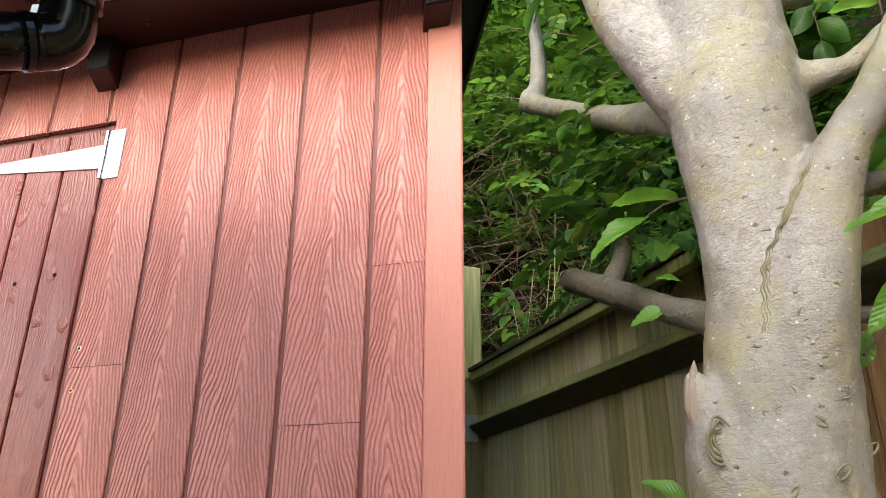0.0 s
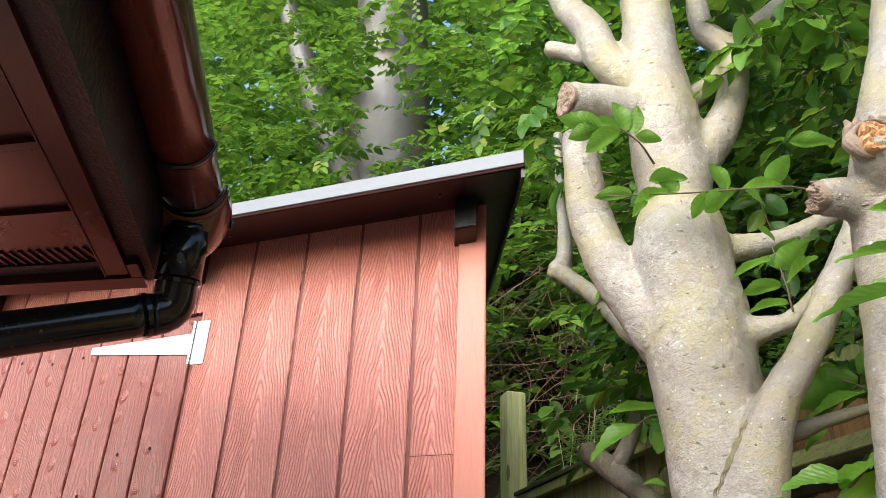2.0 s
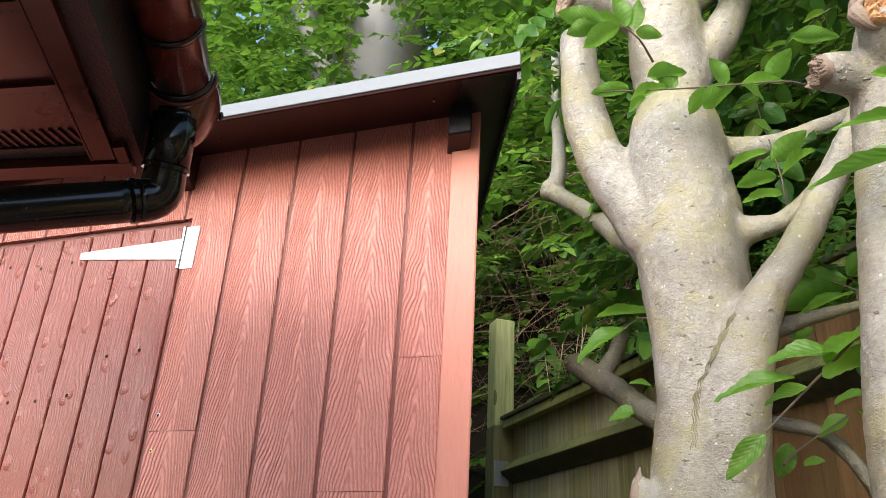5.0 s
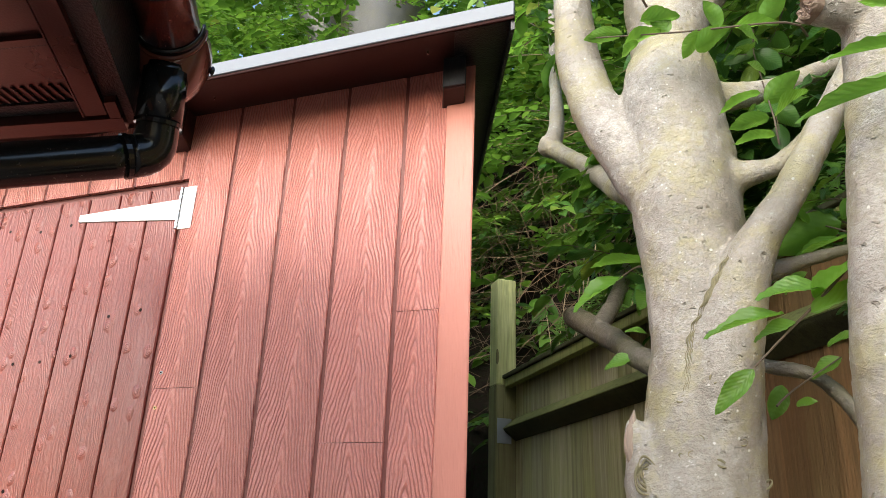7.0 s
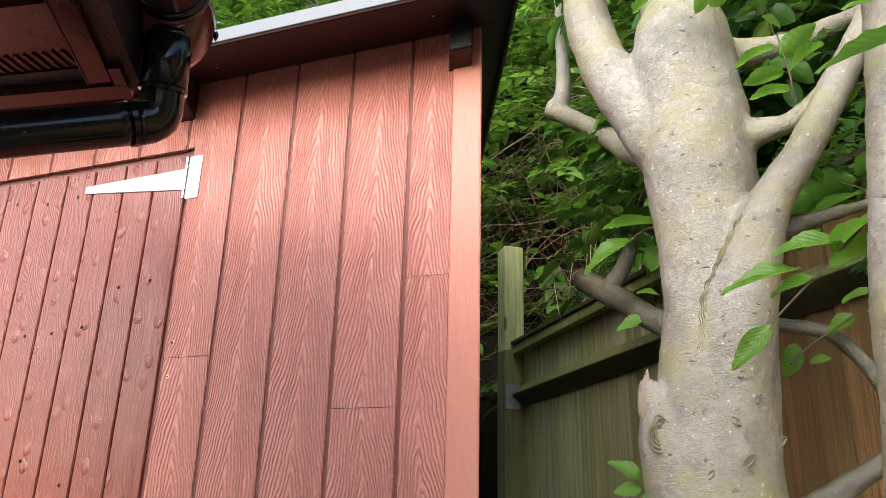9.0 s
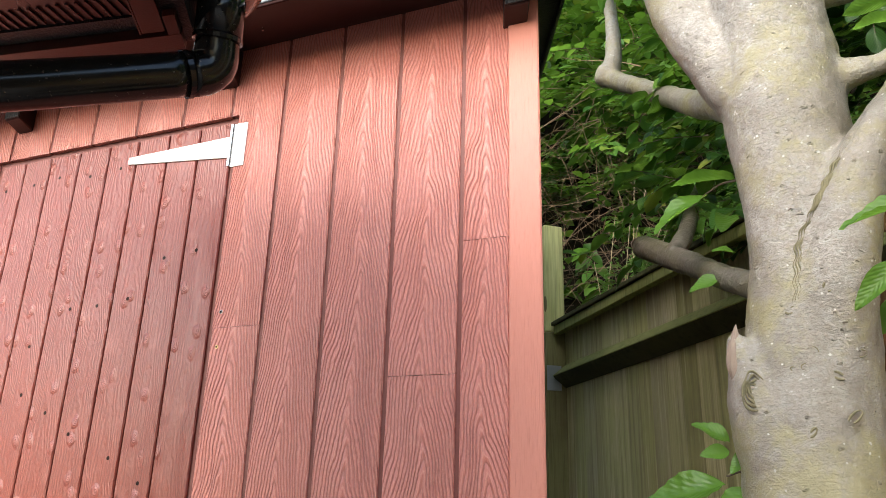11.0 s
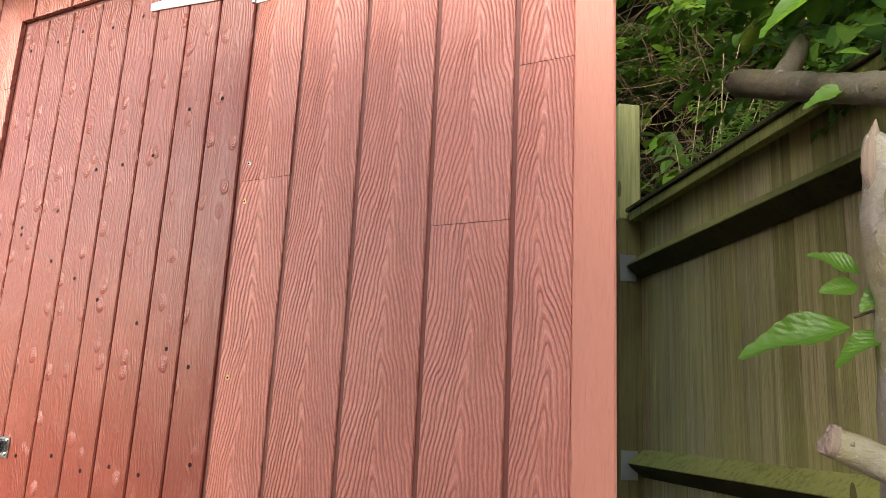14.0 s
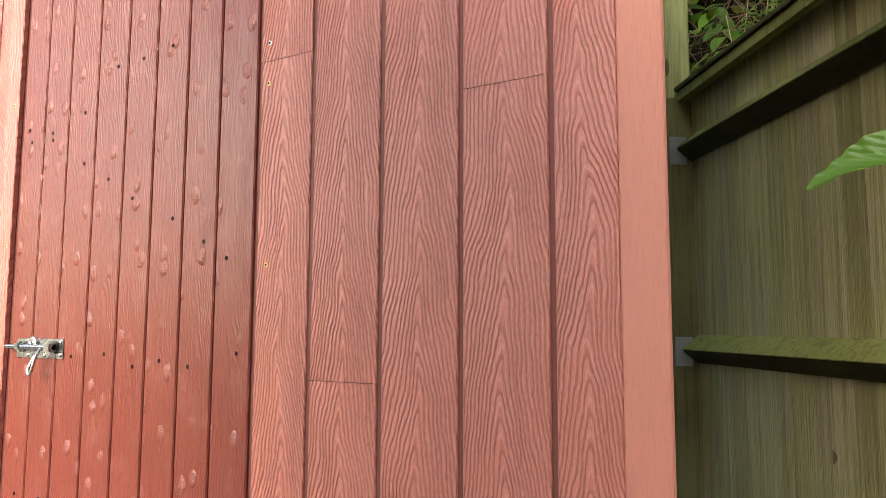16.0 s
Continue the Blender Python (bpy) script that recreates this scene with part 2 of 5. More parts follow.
    m.bump(h, 0.0070, 1.0)
    return m.m


def make_fence_wood(name, c0, c1, green):
    m = Mat(name, rough=0.8, spec=0.25)
    v = m.coords(rand=23.0)
    fib = m.noise(m.coords(scale=(150, 150, 5), rand=23.0), 1.0, 4.0, 0.65)
    big = m.noise(v, 2.2, 4.0)
    info = m.node("ShaderNodeObjectInfo")
    tone = m.math("FRACT", m.math("MULTIPLY", info.outputs["Random"], 7.31))
    mean = tuple((a + b) / 2 for a, b in zip(c0, c1))
    base = m.ramp(info.outputs["Random"], [(0.0, c0), (0.3, tuple(0.52 * a for a in mean)), (0.5, c1), (0.75, (mean[0], mean[1] * 1.02, mean[2] * 1.25)), (1.0, tuple(0.45 * a for a in c0))])
    base = m.mix(m.math("MULTIPLY", tone, 0.7 * green), base, (0.44, 0.45, 0.18))
    base = m.mix(m.ramp(fib, [(0.42, (0.0,)), (0.66, (0.42,))]), base, tuple(0.40 * a for a in c0))
    algae = m.ramp(m.math("ADD", big, m.math("MULTIPLY", fib, 0.25)), [(0.46, (0.0,)), (0.72, (1.0,))])
    col = m.mix(m.math("MULTIPLY", algae, green), base, (0.42, 0.43, 0.16))
    streak = m.noise(m.coords(scale=(48, 48, 1.3), rand=23.0), 1.0, 5.0, 0.7)
    col = m.mix(m.ramp(streak, [(0.50, (0.0,)), (0.66, (0.50,))]), col, tuple(0.30 * a for a in c0))
    col = m.mix(m.ramp(streak, [(0.32, (0.45,)), (0.44, (0.0,))]), col, tuple(min(0.75, 1.25 * a) for a in c1))
    knots = m.voronoi(m.coords(scale=(7, 0.001, 1.6), rand=23.0), 1.0)
    col = m.mix(m.math("MULTIPLY", m.math("LESS_THAN", knots.outputs["Distance"], 0.07), 0.7), col, (0.05, 0.03, 0.015))
    m.colour(col)
    m.bump(fib, 0.006, 0.9)
    return m.m


def make_leaf(name, c0, c1, c2, gloss=0.38, through_light=0.4, spec=0.45):
    """Leaf skin: some light passes through; colour varies leaf by leaf."""
    m = Mat(name, rough=gloss, spec=spec)
    g = m.node("ShaderNodeNewGeometry")
    rnd = g.outputs["Random Per Island"]
    col = m.ramp(rnd, [(0.0, c0), (0.5, c1), (0.93, c2), (1.0, (0.26, 0.27, 0.035))])
    v = m.coords(world_space=True)
    col = m.mix(m.math("MULTIPLY", m.noise(v, 22.0, 3.0), 0.3), col, c0)
    uv = m.node("ShaderNodeUVMap", uv_map="blade")
    sp = m.node("ShaderNodeSeparateXYZ")
    m.put(sp.inputs[0], uv.outputs[0])
    side = m.math("ABSOLUTE", m.math("SUBTRACT", sp.outputs[1], 0.5))
    rib = m.math("PINGPONG", m.math("SUBTRACT", m.math("MULTIPLY", sp.outputs[0], 9.0), m.math("MULTIPLY", side, 7.0)), 0.5)
    vein = m.math("MAXIMUM", m.ramp(rib, [(0.0, (1.0,)), (0.09, (0.0,))]), m.ramp(side, [(0.0, (1.0,)), (0.022, (0.0,))]))
    col = m.mix(m.math("MULTIPLY", vein, 0.22), col, (0.22, 0.34, 0.08))
    m.colour(col)
    m.bump(m.math("ADD", rib, m.math("MULTIPLY", m.noise(v, 160.0, 2.0), 0.15)), 0.0012, 0.8)
    tr = m.node("ShaderNodeBsdfTranslucent")
    bright = m.mix(0.65, col, (0.22, 0.42, 0.04))
    m.put(tr.inputs[0], bright)
    mixer = m.node("ShaderNodeMixShader")
    mixer.inputs[0].default_value = through_light
    m.t.links.new(m.b.outputs[0], mixer.inputs[1])
    m.t.links.new(tr.outputs[0], mixer.inputs[2])
    m.t.links.new(mixer.outputs[0], m.t.nodes["Material Output"].inputs[0])
    return m.m


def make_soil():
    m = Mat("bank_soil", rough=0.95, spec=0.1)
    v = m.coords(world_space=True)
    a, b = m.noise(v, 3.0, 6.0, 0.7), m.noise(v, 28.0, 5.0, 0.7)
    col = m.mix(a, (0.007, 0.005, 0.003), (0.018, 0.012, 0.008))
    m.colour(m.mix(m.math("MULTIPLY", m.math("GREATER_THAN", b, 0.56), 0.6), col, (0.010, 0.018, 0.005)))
    m.bump(m.math("ADD", a, b), 0.06, 1.0)
    return m.m


CLAD, DOORWOOD = make_cladding(), make_door_wood()
TRIM = make_paint("terracotta_trim", (0.47, 0.170, 0.122), (0.56, 0.215, 0.158), 0.42, 0.0022, (420, 420, 22))
# darker than the boards: shade in the recessed joints put into the colour
GROOVE = make_paint("groove_red", (0.13, 0.034, 0.026), (0.17, 0.046, 0.036), 0.6)
FASCIA = make_paint("dark_brown_paint", (0.019, 0.0052, 0.0042), (0.028, 0.0080, 0.0064), 0.42, spec=0.28)
FASCIA_M = make_paint("matt_brown_paint", (0.019, 0.0052, 0.0042), (0.028, 0.0080, 0.0064), 0.8, spec=0.15)
BLACK = make_paint("black_paint", (0.006, 0.006, 0.007), (0.014, 0.014, 0.016), 0.34, 0.0030, (160, 160, 26), spec=0.4)
BLACK_PVC = make_plastic("black_plastic", (0.006, 0.006, 0.006), (0.010, 0.010, 0.010), 0.14)
BROWN_PVC = make_plastic("brown_plastic", (0.090, 0.028, 0.019), (0.115, 0.038, 0.026), 0.13)
SOFFIT = make_paint("brown_soffit", (0.030, 0.0068, 0.0052), (0.040, 0.0095, 0.0070), 0.28)
ALU = make_metal("zinc_edge", (0.150, 0.166, 0.190), 0.5, 0.2)
HINGE = make_paint("white_hinge", (0.74, 0.75, 0.76), (0.84, 0.85, 0.86), 0.4, 0.0005, (60, 60, 60))
ZINC = make_metal("zinc", (0.55, 0.56, 0.58), 0.24)
GALV = make_metal("galvanised", (0.42, 0.45, 0.48), 0.5)
HOLE = make_paint("hole_black", (0.010, 0.006, 0.005), (0.016, 0.010, 0.008), 0.95, spec=0.1)
BRASS = make_metal("brass", (0.80, 0.62, 0.28), 0.3)
BARK = make_bark()
DARK_BARK = make_bark("dark_beech_bark", (0.075, 0.062, 0.048), (0.15, 0.13, 0.105), 0.38)
# background trunk stands in shade; that shade is put into its bark colour
SHADE_BARK = make_bark("shaded_beech_bark", (0.040, 0.036, 0.027), (0.085, 0.076, 0.062), 0.21)
CUTWOOD = make_paint("cut_wood", (0.13, 0.088, 0.062), (0.33, 0.245, 0.185), 0.8, 0.004, (90, 90, 90))
CUTFRESH = make_paint("fresh_broken_wood", (0.36, 0.145, 0.055), (0.64, 0.40, 0.20), 0.8, 0.008, (70, 70, 70))
SEAM = make_paint("mossy_bark", (0.10, 0.090, 0.045), (0.27, 0.235, 0.14), 0.85, 0.004, (120, 120, 60))
TORN = make_paint("torn_wood", (0.16, 0.110, 0.080), (0.34, 0.265, 0.21), 0.85, 0.004, (160, 160, 14))
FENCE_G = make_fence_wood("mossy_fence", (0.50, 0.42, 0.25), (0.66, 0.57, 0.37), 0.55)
# near-black: shade under rails and cap board put into the colour
FENCE_R = make_fence_wood("shade_dark_rail", (0.035, 0.032, 0.016), (0.055, 0.050, 0.024), 0.10)
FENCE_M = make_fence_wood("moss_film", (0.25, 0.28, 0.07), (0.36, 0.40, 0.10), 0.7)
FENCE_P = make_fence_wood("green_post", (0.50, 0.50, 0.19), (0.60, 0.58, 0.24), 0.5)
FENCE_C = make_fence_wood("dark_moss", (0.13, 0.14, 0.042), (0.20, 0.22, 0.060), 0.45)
FENCE_D = make_fence_wood("dark_post", (0.10, 0.080, 0.042), (0.15, 0.125, 0.062), 0.25)
FENCE_B = make_fence_wood("brown_fence", (0.160, 0.072, 0.030), (0.230, 0.112, 0.048), 0.08)
# beech leaves come in lit and shaded copies, the light put into their colours
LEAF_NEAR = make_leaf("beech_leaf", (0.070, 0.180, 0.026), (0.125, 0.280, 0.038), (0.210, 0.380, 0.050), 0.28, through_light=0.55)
# hedge leaves coloured darker for the shade inside the foliage
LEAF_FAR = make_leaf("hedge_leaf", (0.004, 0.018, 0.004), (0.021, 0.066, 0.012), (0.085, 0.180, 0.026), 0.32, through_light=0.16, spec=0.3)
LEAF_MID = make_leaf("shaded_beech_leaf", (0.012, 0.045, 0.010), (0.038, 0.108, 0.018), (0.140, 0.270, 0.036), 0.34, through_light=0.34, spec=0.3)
LEAF_WEED = make_leaf("weed_leaf", (0.11, 0.21, 0.08), (0.17, 0.29, 0.11), (0.24, 0.36, 0.15), 0.42, through_light=0.40)
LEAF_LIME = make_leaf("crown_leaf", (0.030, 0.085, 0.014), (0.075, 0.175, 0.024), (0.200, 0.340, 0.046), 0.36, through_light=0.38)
SOIL = make_soil()
DRY = make_paint("dry_stem", (0.34, 0.26, 0.16), (0.52, 0.42, 0.28), 0.85, 0.001, (50, 50, 50))
TWIG = make_paint("dead_twig", (0.085, 0.055, 0.030), (0.19, 0.128, 0.076), 0.85, 0.001, (50, 50, 50))
TWIG_D = make_paint("live_twig", (0.055, 0.038, 0.024), (0.10, 0.07, 0.045), 0.7, 0.001, (50, 50, 50))
# unseen wall, dark so that its reflection does not whiten the shed door
RENDER_WALL = make_paint("house_wall", (0.20, 0.12, 0.09), (0.30, 0.19, 0.145), 0.9, 0.004, (60, 60, 60))
PAVING = make_paint("paving", (0.17, 0.16, 0.145), (0.25, 0.238, 0.215), 0.9, 0.003, (30, 30, 30))


# ---- building helpers ----
def empty(name, label, category, group="", kind=""):
    return tagged(new(name), label, category, group, kind)


def mesh_of(name, bm, mat, smooth=False):
    me = bpy.data.meshes.new(name)
    bm.to_mesh(me)
    bm.free()
    me.materials.append(mat)
    if smooth:
        for p in me.polygons:
            p.use_smooth = True
    return me


def part(name, bm, mat, parent=None, label="", smooth=False, at=None):
    ob = new(name, bm if isinstance(bm, bpy.types.Mesh) else mesh_of(name, bm, mat, smooth))
    if parent is not None:
        ob.parent = parent
    if at is not None:
        ob.matrix_basis = at
    return tagged(ob, label)


def box(x0, x1, y0, y1, z0, z1, bevel=0.0, bm=None, m=None, seg=1):
    """A box, its edges bevelled, added to bm."""
    bm = bm or bmesh.new()
    made = bmesh.ops.create_cube(bm, size=1.0)["verts"]
    for v in made:
        v.co = Vector(((x0 + x1) / 2 + v.co.x * (x1 - x0), (y0 + y1) / 2 + v.co.y * (y1 - y0), (z0 + z1) / 2 + v.co.z * (z1 - z0)))
    if bevel:
        edges = list({e for v in made for e in v.link_edges})
        made = list({v for f in bmesh.ops.bevel(bm, geom=edges, offset=bevel, segments=seg, affect="EDGES", clamp_overlap=True)["faces"] for v in f.verts} | {v for v in made if v.is_valid})
    if m is not None:
        bmesh.ops.transform(bm, matrix=m, verts=[v for v in made if v.is_valid])
    return bm


def prism(poly, z0, z1, bm=None):
    """An upright prism over a plan polygon (anticlockwise)."""
    bm = bm or bmesh.new()
    lo = [bm.verts.new((x, y, z0)) for x, y in poly]
    hi = [bm.verts.new((x, y, z1)) for x, y in poly]
    n = len(poly)
    bm.faces.new(lo[::-1])
    bm.faces.new(hi)
    for i in range(n):
        bm.faces.new((lo[i], lo[(i + 1) % n], hi[(i + 1) % n], hi[i]))
    return bm


def spline(pts, step):
    """Points (x, y, z, r) on a Catmull-Rom curve through pts."""
    p = [np.array(q, float) for q in pts]
    p = [2 * p[0] - p[1]] + p + [2 * p[-1] - p[-2]]
    out = []
    for a, b, c, d in zip(p, p[1:], p[2:], p[3:]):
        n = max(2, int(np.linalg.norm((c - b)[:3]) / step))
        for k in range(n):
            t = k / n
            out.append(0.5 * (2 * b + (c - a) * t + (2 * a - 5 * b + 4 * c - d) * t * t + (3 * b - a - 3 * c + d) * t ** 3))
    out.append(p[-2])
    return out


def tube(pts, seg=12, step=0.03, bm=None, wobble=0.0, caps=True, smooth_path=True):
    """A round tube of changing radius along pts."""
    bm = bm or bmesh.new()
    path = spline(pts, step) if smooth_path else [np.array(q, float) for q in pts]
    rings, side = [], None
    for i, q in enumerate(path):
        a, b = path[max(i - 1, 0)][:3], path[min(i + 1, len(path) - 1)][:3]
        ax = Vector(b - a).normalized()
        if side is None:
            side = ax.orthogonal().normalized()
        side = (side - ax * side.dot(ax)).normalized()
        up = ax.cross(side)
        ring = []
        for k in range(seg):
            w = 2 * math.pi * k / seg
            d = side * math.cos(w) + up * math.sin(w)
            c = Vector(q[:3])
            r = max(q[3], 0.0005)
            if wobble:
                r *= 1 + wobble * noise.noise((c + d * r) * 9.0) + 0.5 * wobble * noise.noise((c + d * r) * 28.0)
            ring.append(bm.verts.new(c + d * r))
        rings.append(ring)
    for r0, r1 in zip(rings, rings[1:]):
        for k in range(seg):
            bm.faces.new((r0[k], r0[(k + 1) % seg], r1[(k + 1) % seg], r1[k]))
    if caps:
        bm.faces.new(rings[0][::-1])
        bm.faces.new(rings[-1])
    return bm


def disc_blob(centre, axis, r, depth, rng, bm=None, rough=0.15):
    """An uneven cut face: a thick disc with a ragged front."""
    bm = bm or bmesh.new()
    ax = Vector(axis).normalized()
    s = ax.orthogonal().normalized()
    u = ax.cross(s)
    c = Vector(centre)
    n, rings = 40, 12
    rows = []
    shift = Vector((rng.uniform(0, 9), rng.uniform(0, 9), rng.uniform(0, 9)))
    for j in range(rings + 1):
        rr = r * j / rings
        row = []
        for k in range(n):
            w = 2 * math.pi * k / n
            p = c + (s * math.cos(w) + u * math.sin(w)) * rr * (1 + 0.12 * math.sin(3 * w + 1))
            g = p / r * 1.6 + shift
            lift = noise.noise(g) + 0.6 * noise.noise(g * 2.7) + 0.35 * noise.noise(g * 6.1)
            row.append(bm.verts.new(p + ax * (depth + r * rough * 1.3 * lift) if j < rings else p + ax * depth * 0.4))
        rows.append(row)
    back = [bm.verts.new(v.co - ax * depth * 1.5) for v in rows[-1]]
    rows.append(back)
    for a, b in zip(rows, rows[1:]):
        for k in range(n):
            bm.faces.new((a[k], a[(k + 1) % n], b[(k + 1) % n], b[k]))
    bmesh.ops.remove_doubles(bm, verts=bm.verts, dist=1e-5)
    return bm


# ---- ground ----
NF = Vector((math.cos(radians(37)), math.sin(radians(37)), 0))     # across the fence, away from the garden
UF = Vector((-math.sin(radians(37)), math.cos(radians(37)), 0))    # along the fence


def fence_pt(n, s, z):
    return NF * n + UF * s + Vector((0, 0, z))


def ground_height(x, y):
    n = Vector((x, y, 0)).dot(NF)
    h = 0.15
    q = Vector((x, y, 0)).dot(UF)
    foot = 1.88 - 0.8 * min(max(q - 3.95, 0), 8)
    if n > foot:
        h = 0.15 + min((n - foot) / 0.03, 1) * 1.1 + 0.95 * (min(n, 10.0) - foot) + 0.1 * (min(n, 40.0) - min(n, 10.0))
    if n > foot:
        h += 0.16 * noise.noise((x * 1.3, y * 1.3, 0)) * min((n - foot) * 2, 1)
    return h


def build_ground():
    bm = bmesh.new()
    far = [-300, -80, -30, -14, -9, -6.5] + [-5.0 + 0.27 * i for i in range(25)] + [1.6, 1.86, 1.91] + [2.1 + 0.25 * i for i in range(34)] + [12, 16, 24, 40, 90, 300]
    run = [-300, -80, -30, -14] + [-8 + 0.3 * i for i in range(70)] + [15, 22, 45, 120, 300]
    g = [[bm.verts.new((*fence_pt(n, q, 0).xy, ground_height(*fence_pt(n, q, 0).xy))) for q in run] for n in far]
    for i in range(len(far) - 1):
        for j in range(len(run) - 1):
            bm.faces.new((g[i][j], g[i + 1][j], g[i + 1][j + 1], g[i][j + 1]))
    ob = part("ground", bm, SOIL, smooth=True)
    tagged(ob, "dark leaf-littered earth rising to a bank", "ground", kind="structure")
    # unseen floor, added to bounce light onto the wall, door and eaves
    pv = part("pavement", prism([(-5.0, -7.0), (5.5, -7.0), (1.6, 0.35), (0.5, 1.0), (-0.1, 1.66), (-5.0, 1.66)], 0.154, 0.19), PAVING)
    tagged(pv, "unseen pale paving, added to bounce light at the shed", "paving", kind="structure")


build_ground()


# ---- the shed ----
WALL_Y = 1.740
P = 0.182                     # cover width of a cladding board
G0 = -0.534                   # a groove between two boards
TOP = 2.523
DOOR_L, DOOR_R, DOOR_T, DOOR_B = -2.222, -1.240, 2.286, 0.30
ROOF_TAN = math.tan(radians(14))


def board_mesh(name, w, h, mat, depth=0.014, bevel=0.0022):
    x = w / 2
    return mesh_of(name, prism([(-x, depth), (-x, bevel), (-x + bevel, 0), (x - bevel, 0), (x, bevel), (x, depth)], -h / 2, h / 2), mat)


def notched_board(shed, x0, x1, a, b, z0, z1, z2):
    """One board cut round the head of the door: a to b wide from z0 to z1, x0 to x1 wide from there to z2."""
    cx, cz = (x0 + x1) / 2, (z0 + z2) / 2
    bm = bmesh.new()
    outline = [(a, z0), (b, z0), (b, z1), (x1, z1), (x1, z2), (x0, z2), (x0, z1), (a, z1)]
    outline = [q for i, q in enumerate(outline) if q not in outline[:i]]
    front = [bm.verts.new((x - cx, 0, z - cz)) for x, z in outline]
    back = [bm.verts.new((x - cx, 0.014, z - cz)) for x, z in outline]
    bm.faces.new(front)
    bm.faces.new(back[::-1])
    for i in range(len(front)):
        j = (i + 1) % len(front)
        bm.faces.new((front[i], back[i], back[j], front[j]))
    bmesh.ops.recalc_face_normals(bm, faces=bm.faces)
    part("cladding_board", bm, CLAD, shed, at=Matrix.Translation((cx, WALL_Y, cz)))


def build_shed():
    shed = empty("garden_shed", "terracotta-red clad garden shed with a low overhanging roof", "shed")
    # core behind the boards; the side wall follows the boundary at a skew
    back = 1.75
    sx = math.tan(radians(20.5))
    y1 = WALL_Y + back
    core = prism([(-5.2, WALL_Y + 0.016), (-0.345, WALL_Y + 0.016), (-0.36 - sx * back, y1), (-5.2, y1)], 0.25, TOP + 0.02)
    part("wall", core, GROOVE, shed, "dark red backing wall")
    # cladding, column by column; a column is cut where two lengths meet
    cut = {-4: 1.4, -3: 1.662, -2: 0.961, -1: 9.0, 0: 1.514, 1: 1.829}
    gap = 0.0055
    for k in range(-20, 2):
        x0 = G0 + (k - 1) * P + gap
        x1 = G0 + k * P - gap
        if k == 1:
            x1 = -0.4145
        zb = DOOR_T + 0.014 if DOOR_L - 0.02 < x1 < DOOR_R + 0.02 else 0.27
        part("joint_strip", box(x1 - 0.001, x1 + 2 * gap + 0.001, WALL_Y + 0.0045, WALL_Y + 0.0135, zb, TOP - 0.002), GROOVE, shed, "recessed red joint between boards")
        spans = []
        lo, hi = 0.27, TOP
        if x1 < DOOR_L - 0.02 or x0 > DOOR_R - 0.003:
            spans = [(x0, x1, lo, hi)]
        elif x0 < DOOR_L and x1 > DOOR_L:
            spans = [(x0, DOOR_L - 0.006, lo, 2.07)]
            notched_board(shed, x0, x1, x0, DOOR_L - 0.006, 2.0714, DOOR_T + 0.0125, hi)
        elif x0 < DOOR_R and x1 > DOOR_R:
            spans = [(DOOR_R + 0.006, x1, lo, cut[-3] - 0.0007)]
            notched_board(shed, x0, x1, DOOR_R + 0.006, x1, cut[-3] + 0.0007, DOOR_T + 0.0125, hi)
        else:
            spans = [(x0, x1, DOOR_T + 0.012, hi)]
        for a, b, z0, z1 in spans:
            c = cut.get(k, 0.9 + 0.37 * ((k * 7) % 4))
            if b < DOOR_L:
                c = 2.07
            pieces = [(z0, z1)] if not z0 + 0.05 < c < z1 - 0.05 else [(z0, c - 0.0007), (c + 0.0007, z1)]
            for q0, q1 in pieces:
                me = board_mesh("cladding_board", b - a, q1 - q0, CLAD)
                part("cladding_board", me, None, shed, at=Matrix.Translation(((a + b) / 2, WALL_Y, (q0 + q1) / 2)))
    part("corner_trim", prism([(-0.4125, WALL_Y - 0.005), (-0.4095, WALL_Y - 0.008), (-0.337, WALL_Y - 0.008), (-0.3335, WALL_Y - 0.005), (-0.364, WALL_Y + 0.075), (-0.4125, WALL_Y + 0.075)], 0.26, TOP - 0.008), TRIM, shed, "smooth terracotta corner post")
    # screws beside the door
    for x, z, mat in ((-1.204, 1.204, BRASS), (-1.211, 1.611, BRASS), (-1.211, 1.705, ZINC), (-2.247, 1.72, BRASS), (-2.247, 1.30, BRASS)):
        bm = tube([(0, 0.003, 0, 0.0052), (0, -0.0012, 0, 0.0052), (0, -0.0022, 0, 0.0035), (0, -0.0008, 0, 0.0014)], 12, bm=None, smooth_path=False)
        sc = part("screw", bm, mat, shed, "countersunk screw head", at=Matrix.Translation((x, WALL_Y, z)))
        part("drive", tube([(0, -0.0018, 0, 0.0030), (0, -0.0027, 0, 0.0027)], 6, smooth_path=False), HOLE, sc, "dark drive recess")
    # roof: sheet, underside, metal edge and barge
    y0, yb = 1.515, 3.7
    z0 = 2.462

    def roof_z(y, up):
        return z0 + up + (y - y0) * ROOF_TAN

    def right_x(y, inset=0.0):
        return -0.166 - inset - (y - y0) * math.tan(radians(20.8))

    def slab(x_left, inset0, inset1, up0, up1, ya, yc):
        bm = bmesh.new()
        vs = []
        for y in (ya, yc):
            for up in (up0, up1):
                vs.append((bm.verts.new((x_left if inset1 is None else right_x(y, inset1), y, roof_z(y, up))), bm.verts.new((right_x(y, inset0), y, roof_z(y, up)))))
        (a, b), (c, d), (e, f), (g, h) = vs
        for q in ((a, b, d, c), (e, g, h, f), (a, e, f, b), (c, d, h, g), (a, c, g, e), (b, f, h, d)):
            bm.faces.new(q)
        bmesh.ops.recalc_face_normals(bm, faces=bm.faces)
        return bm

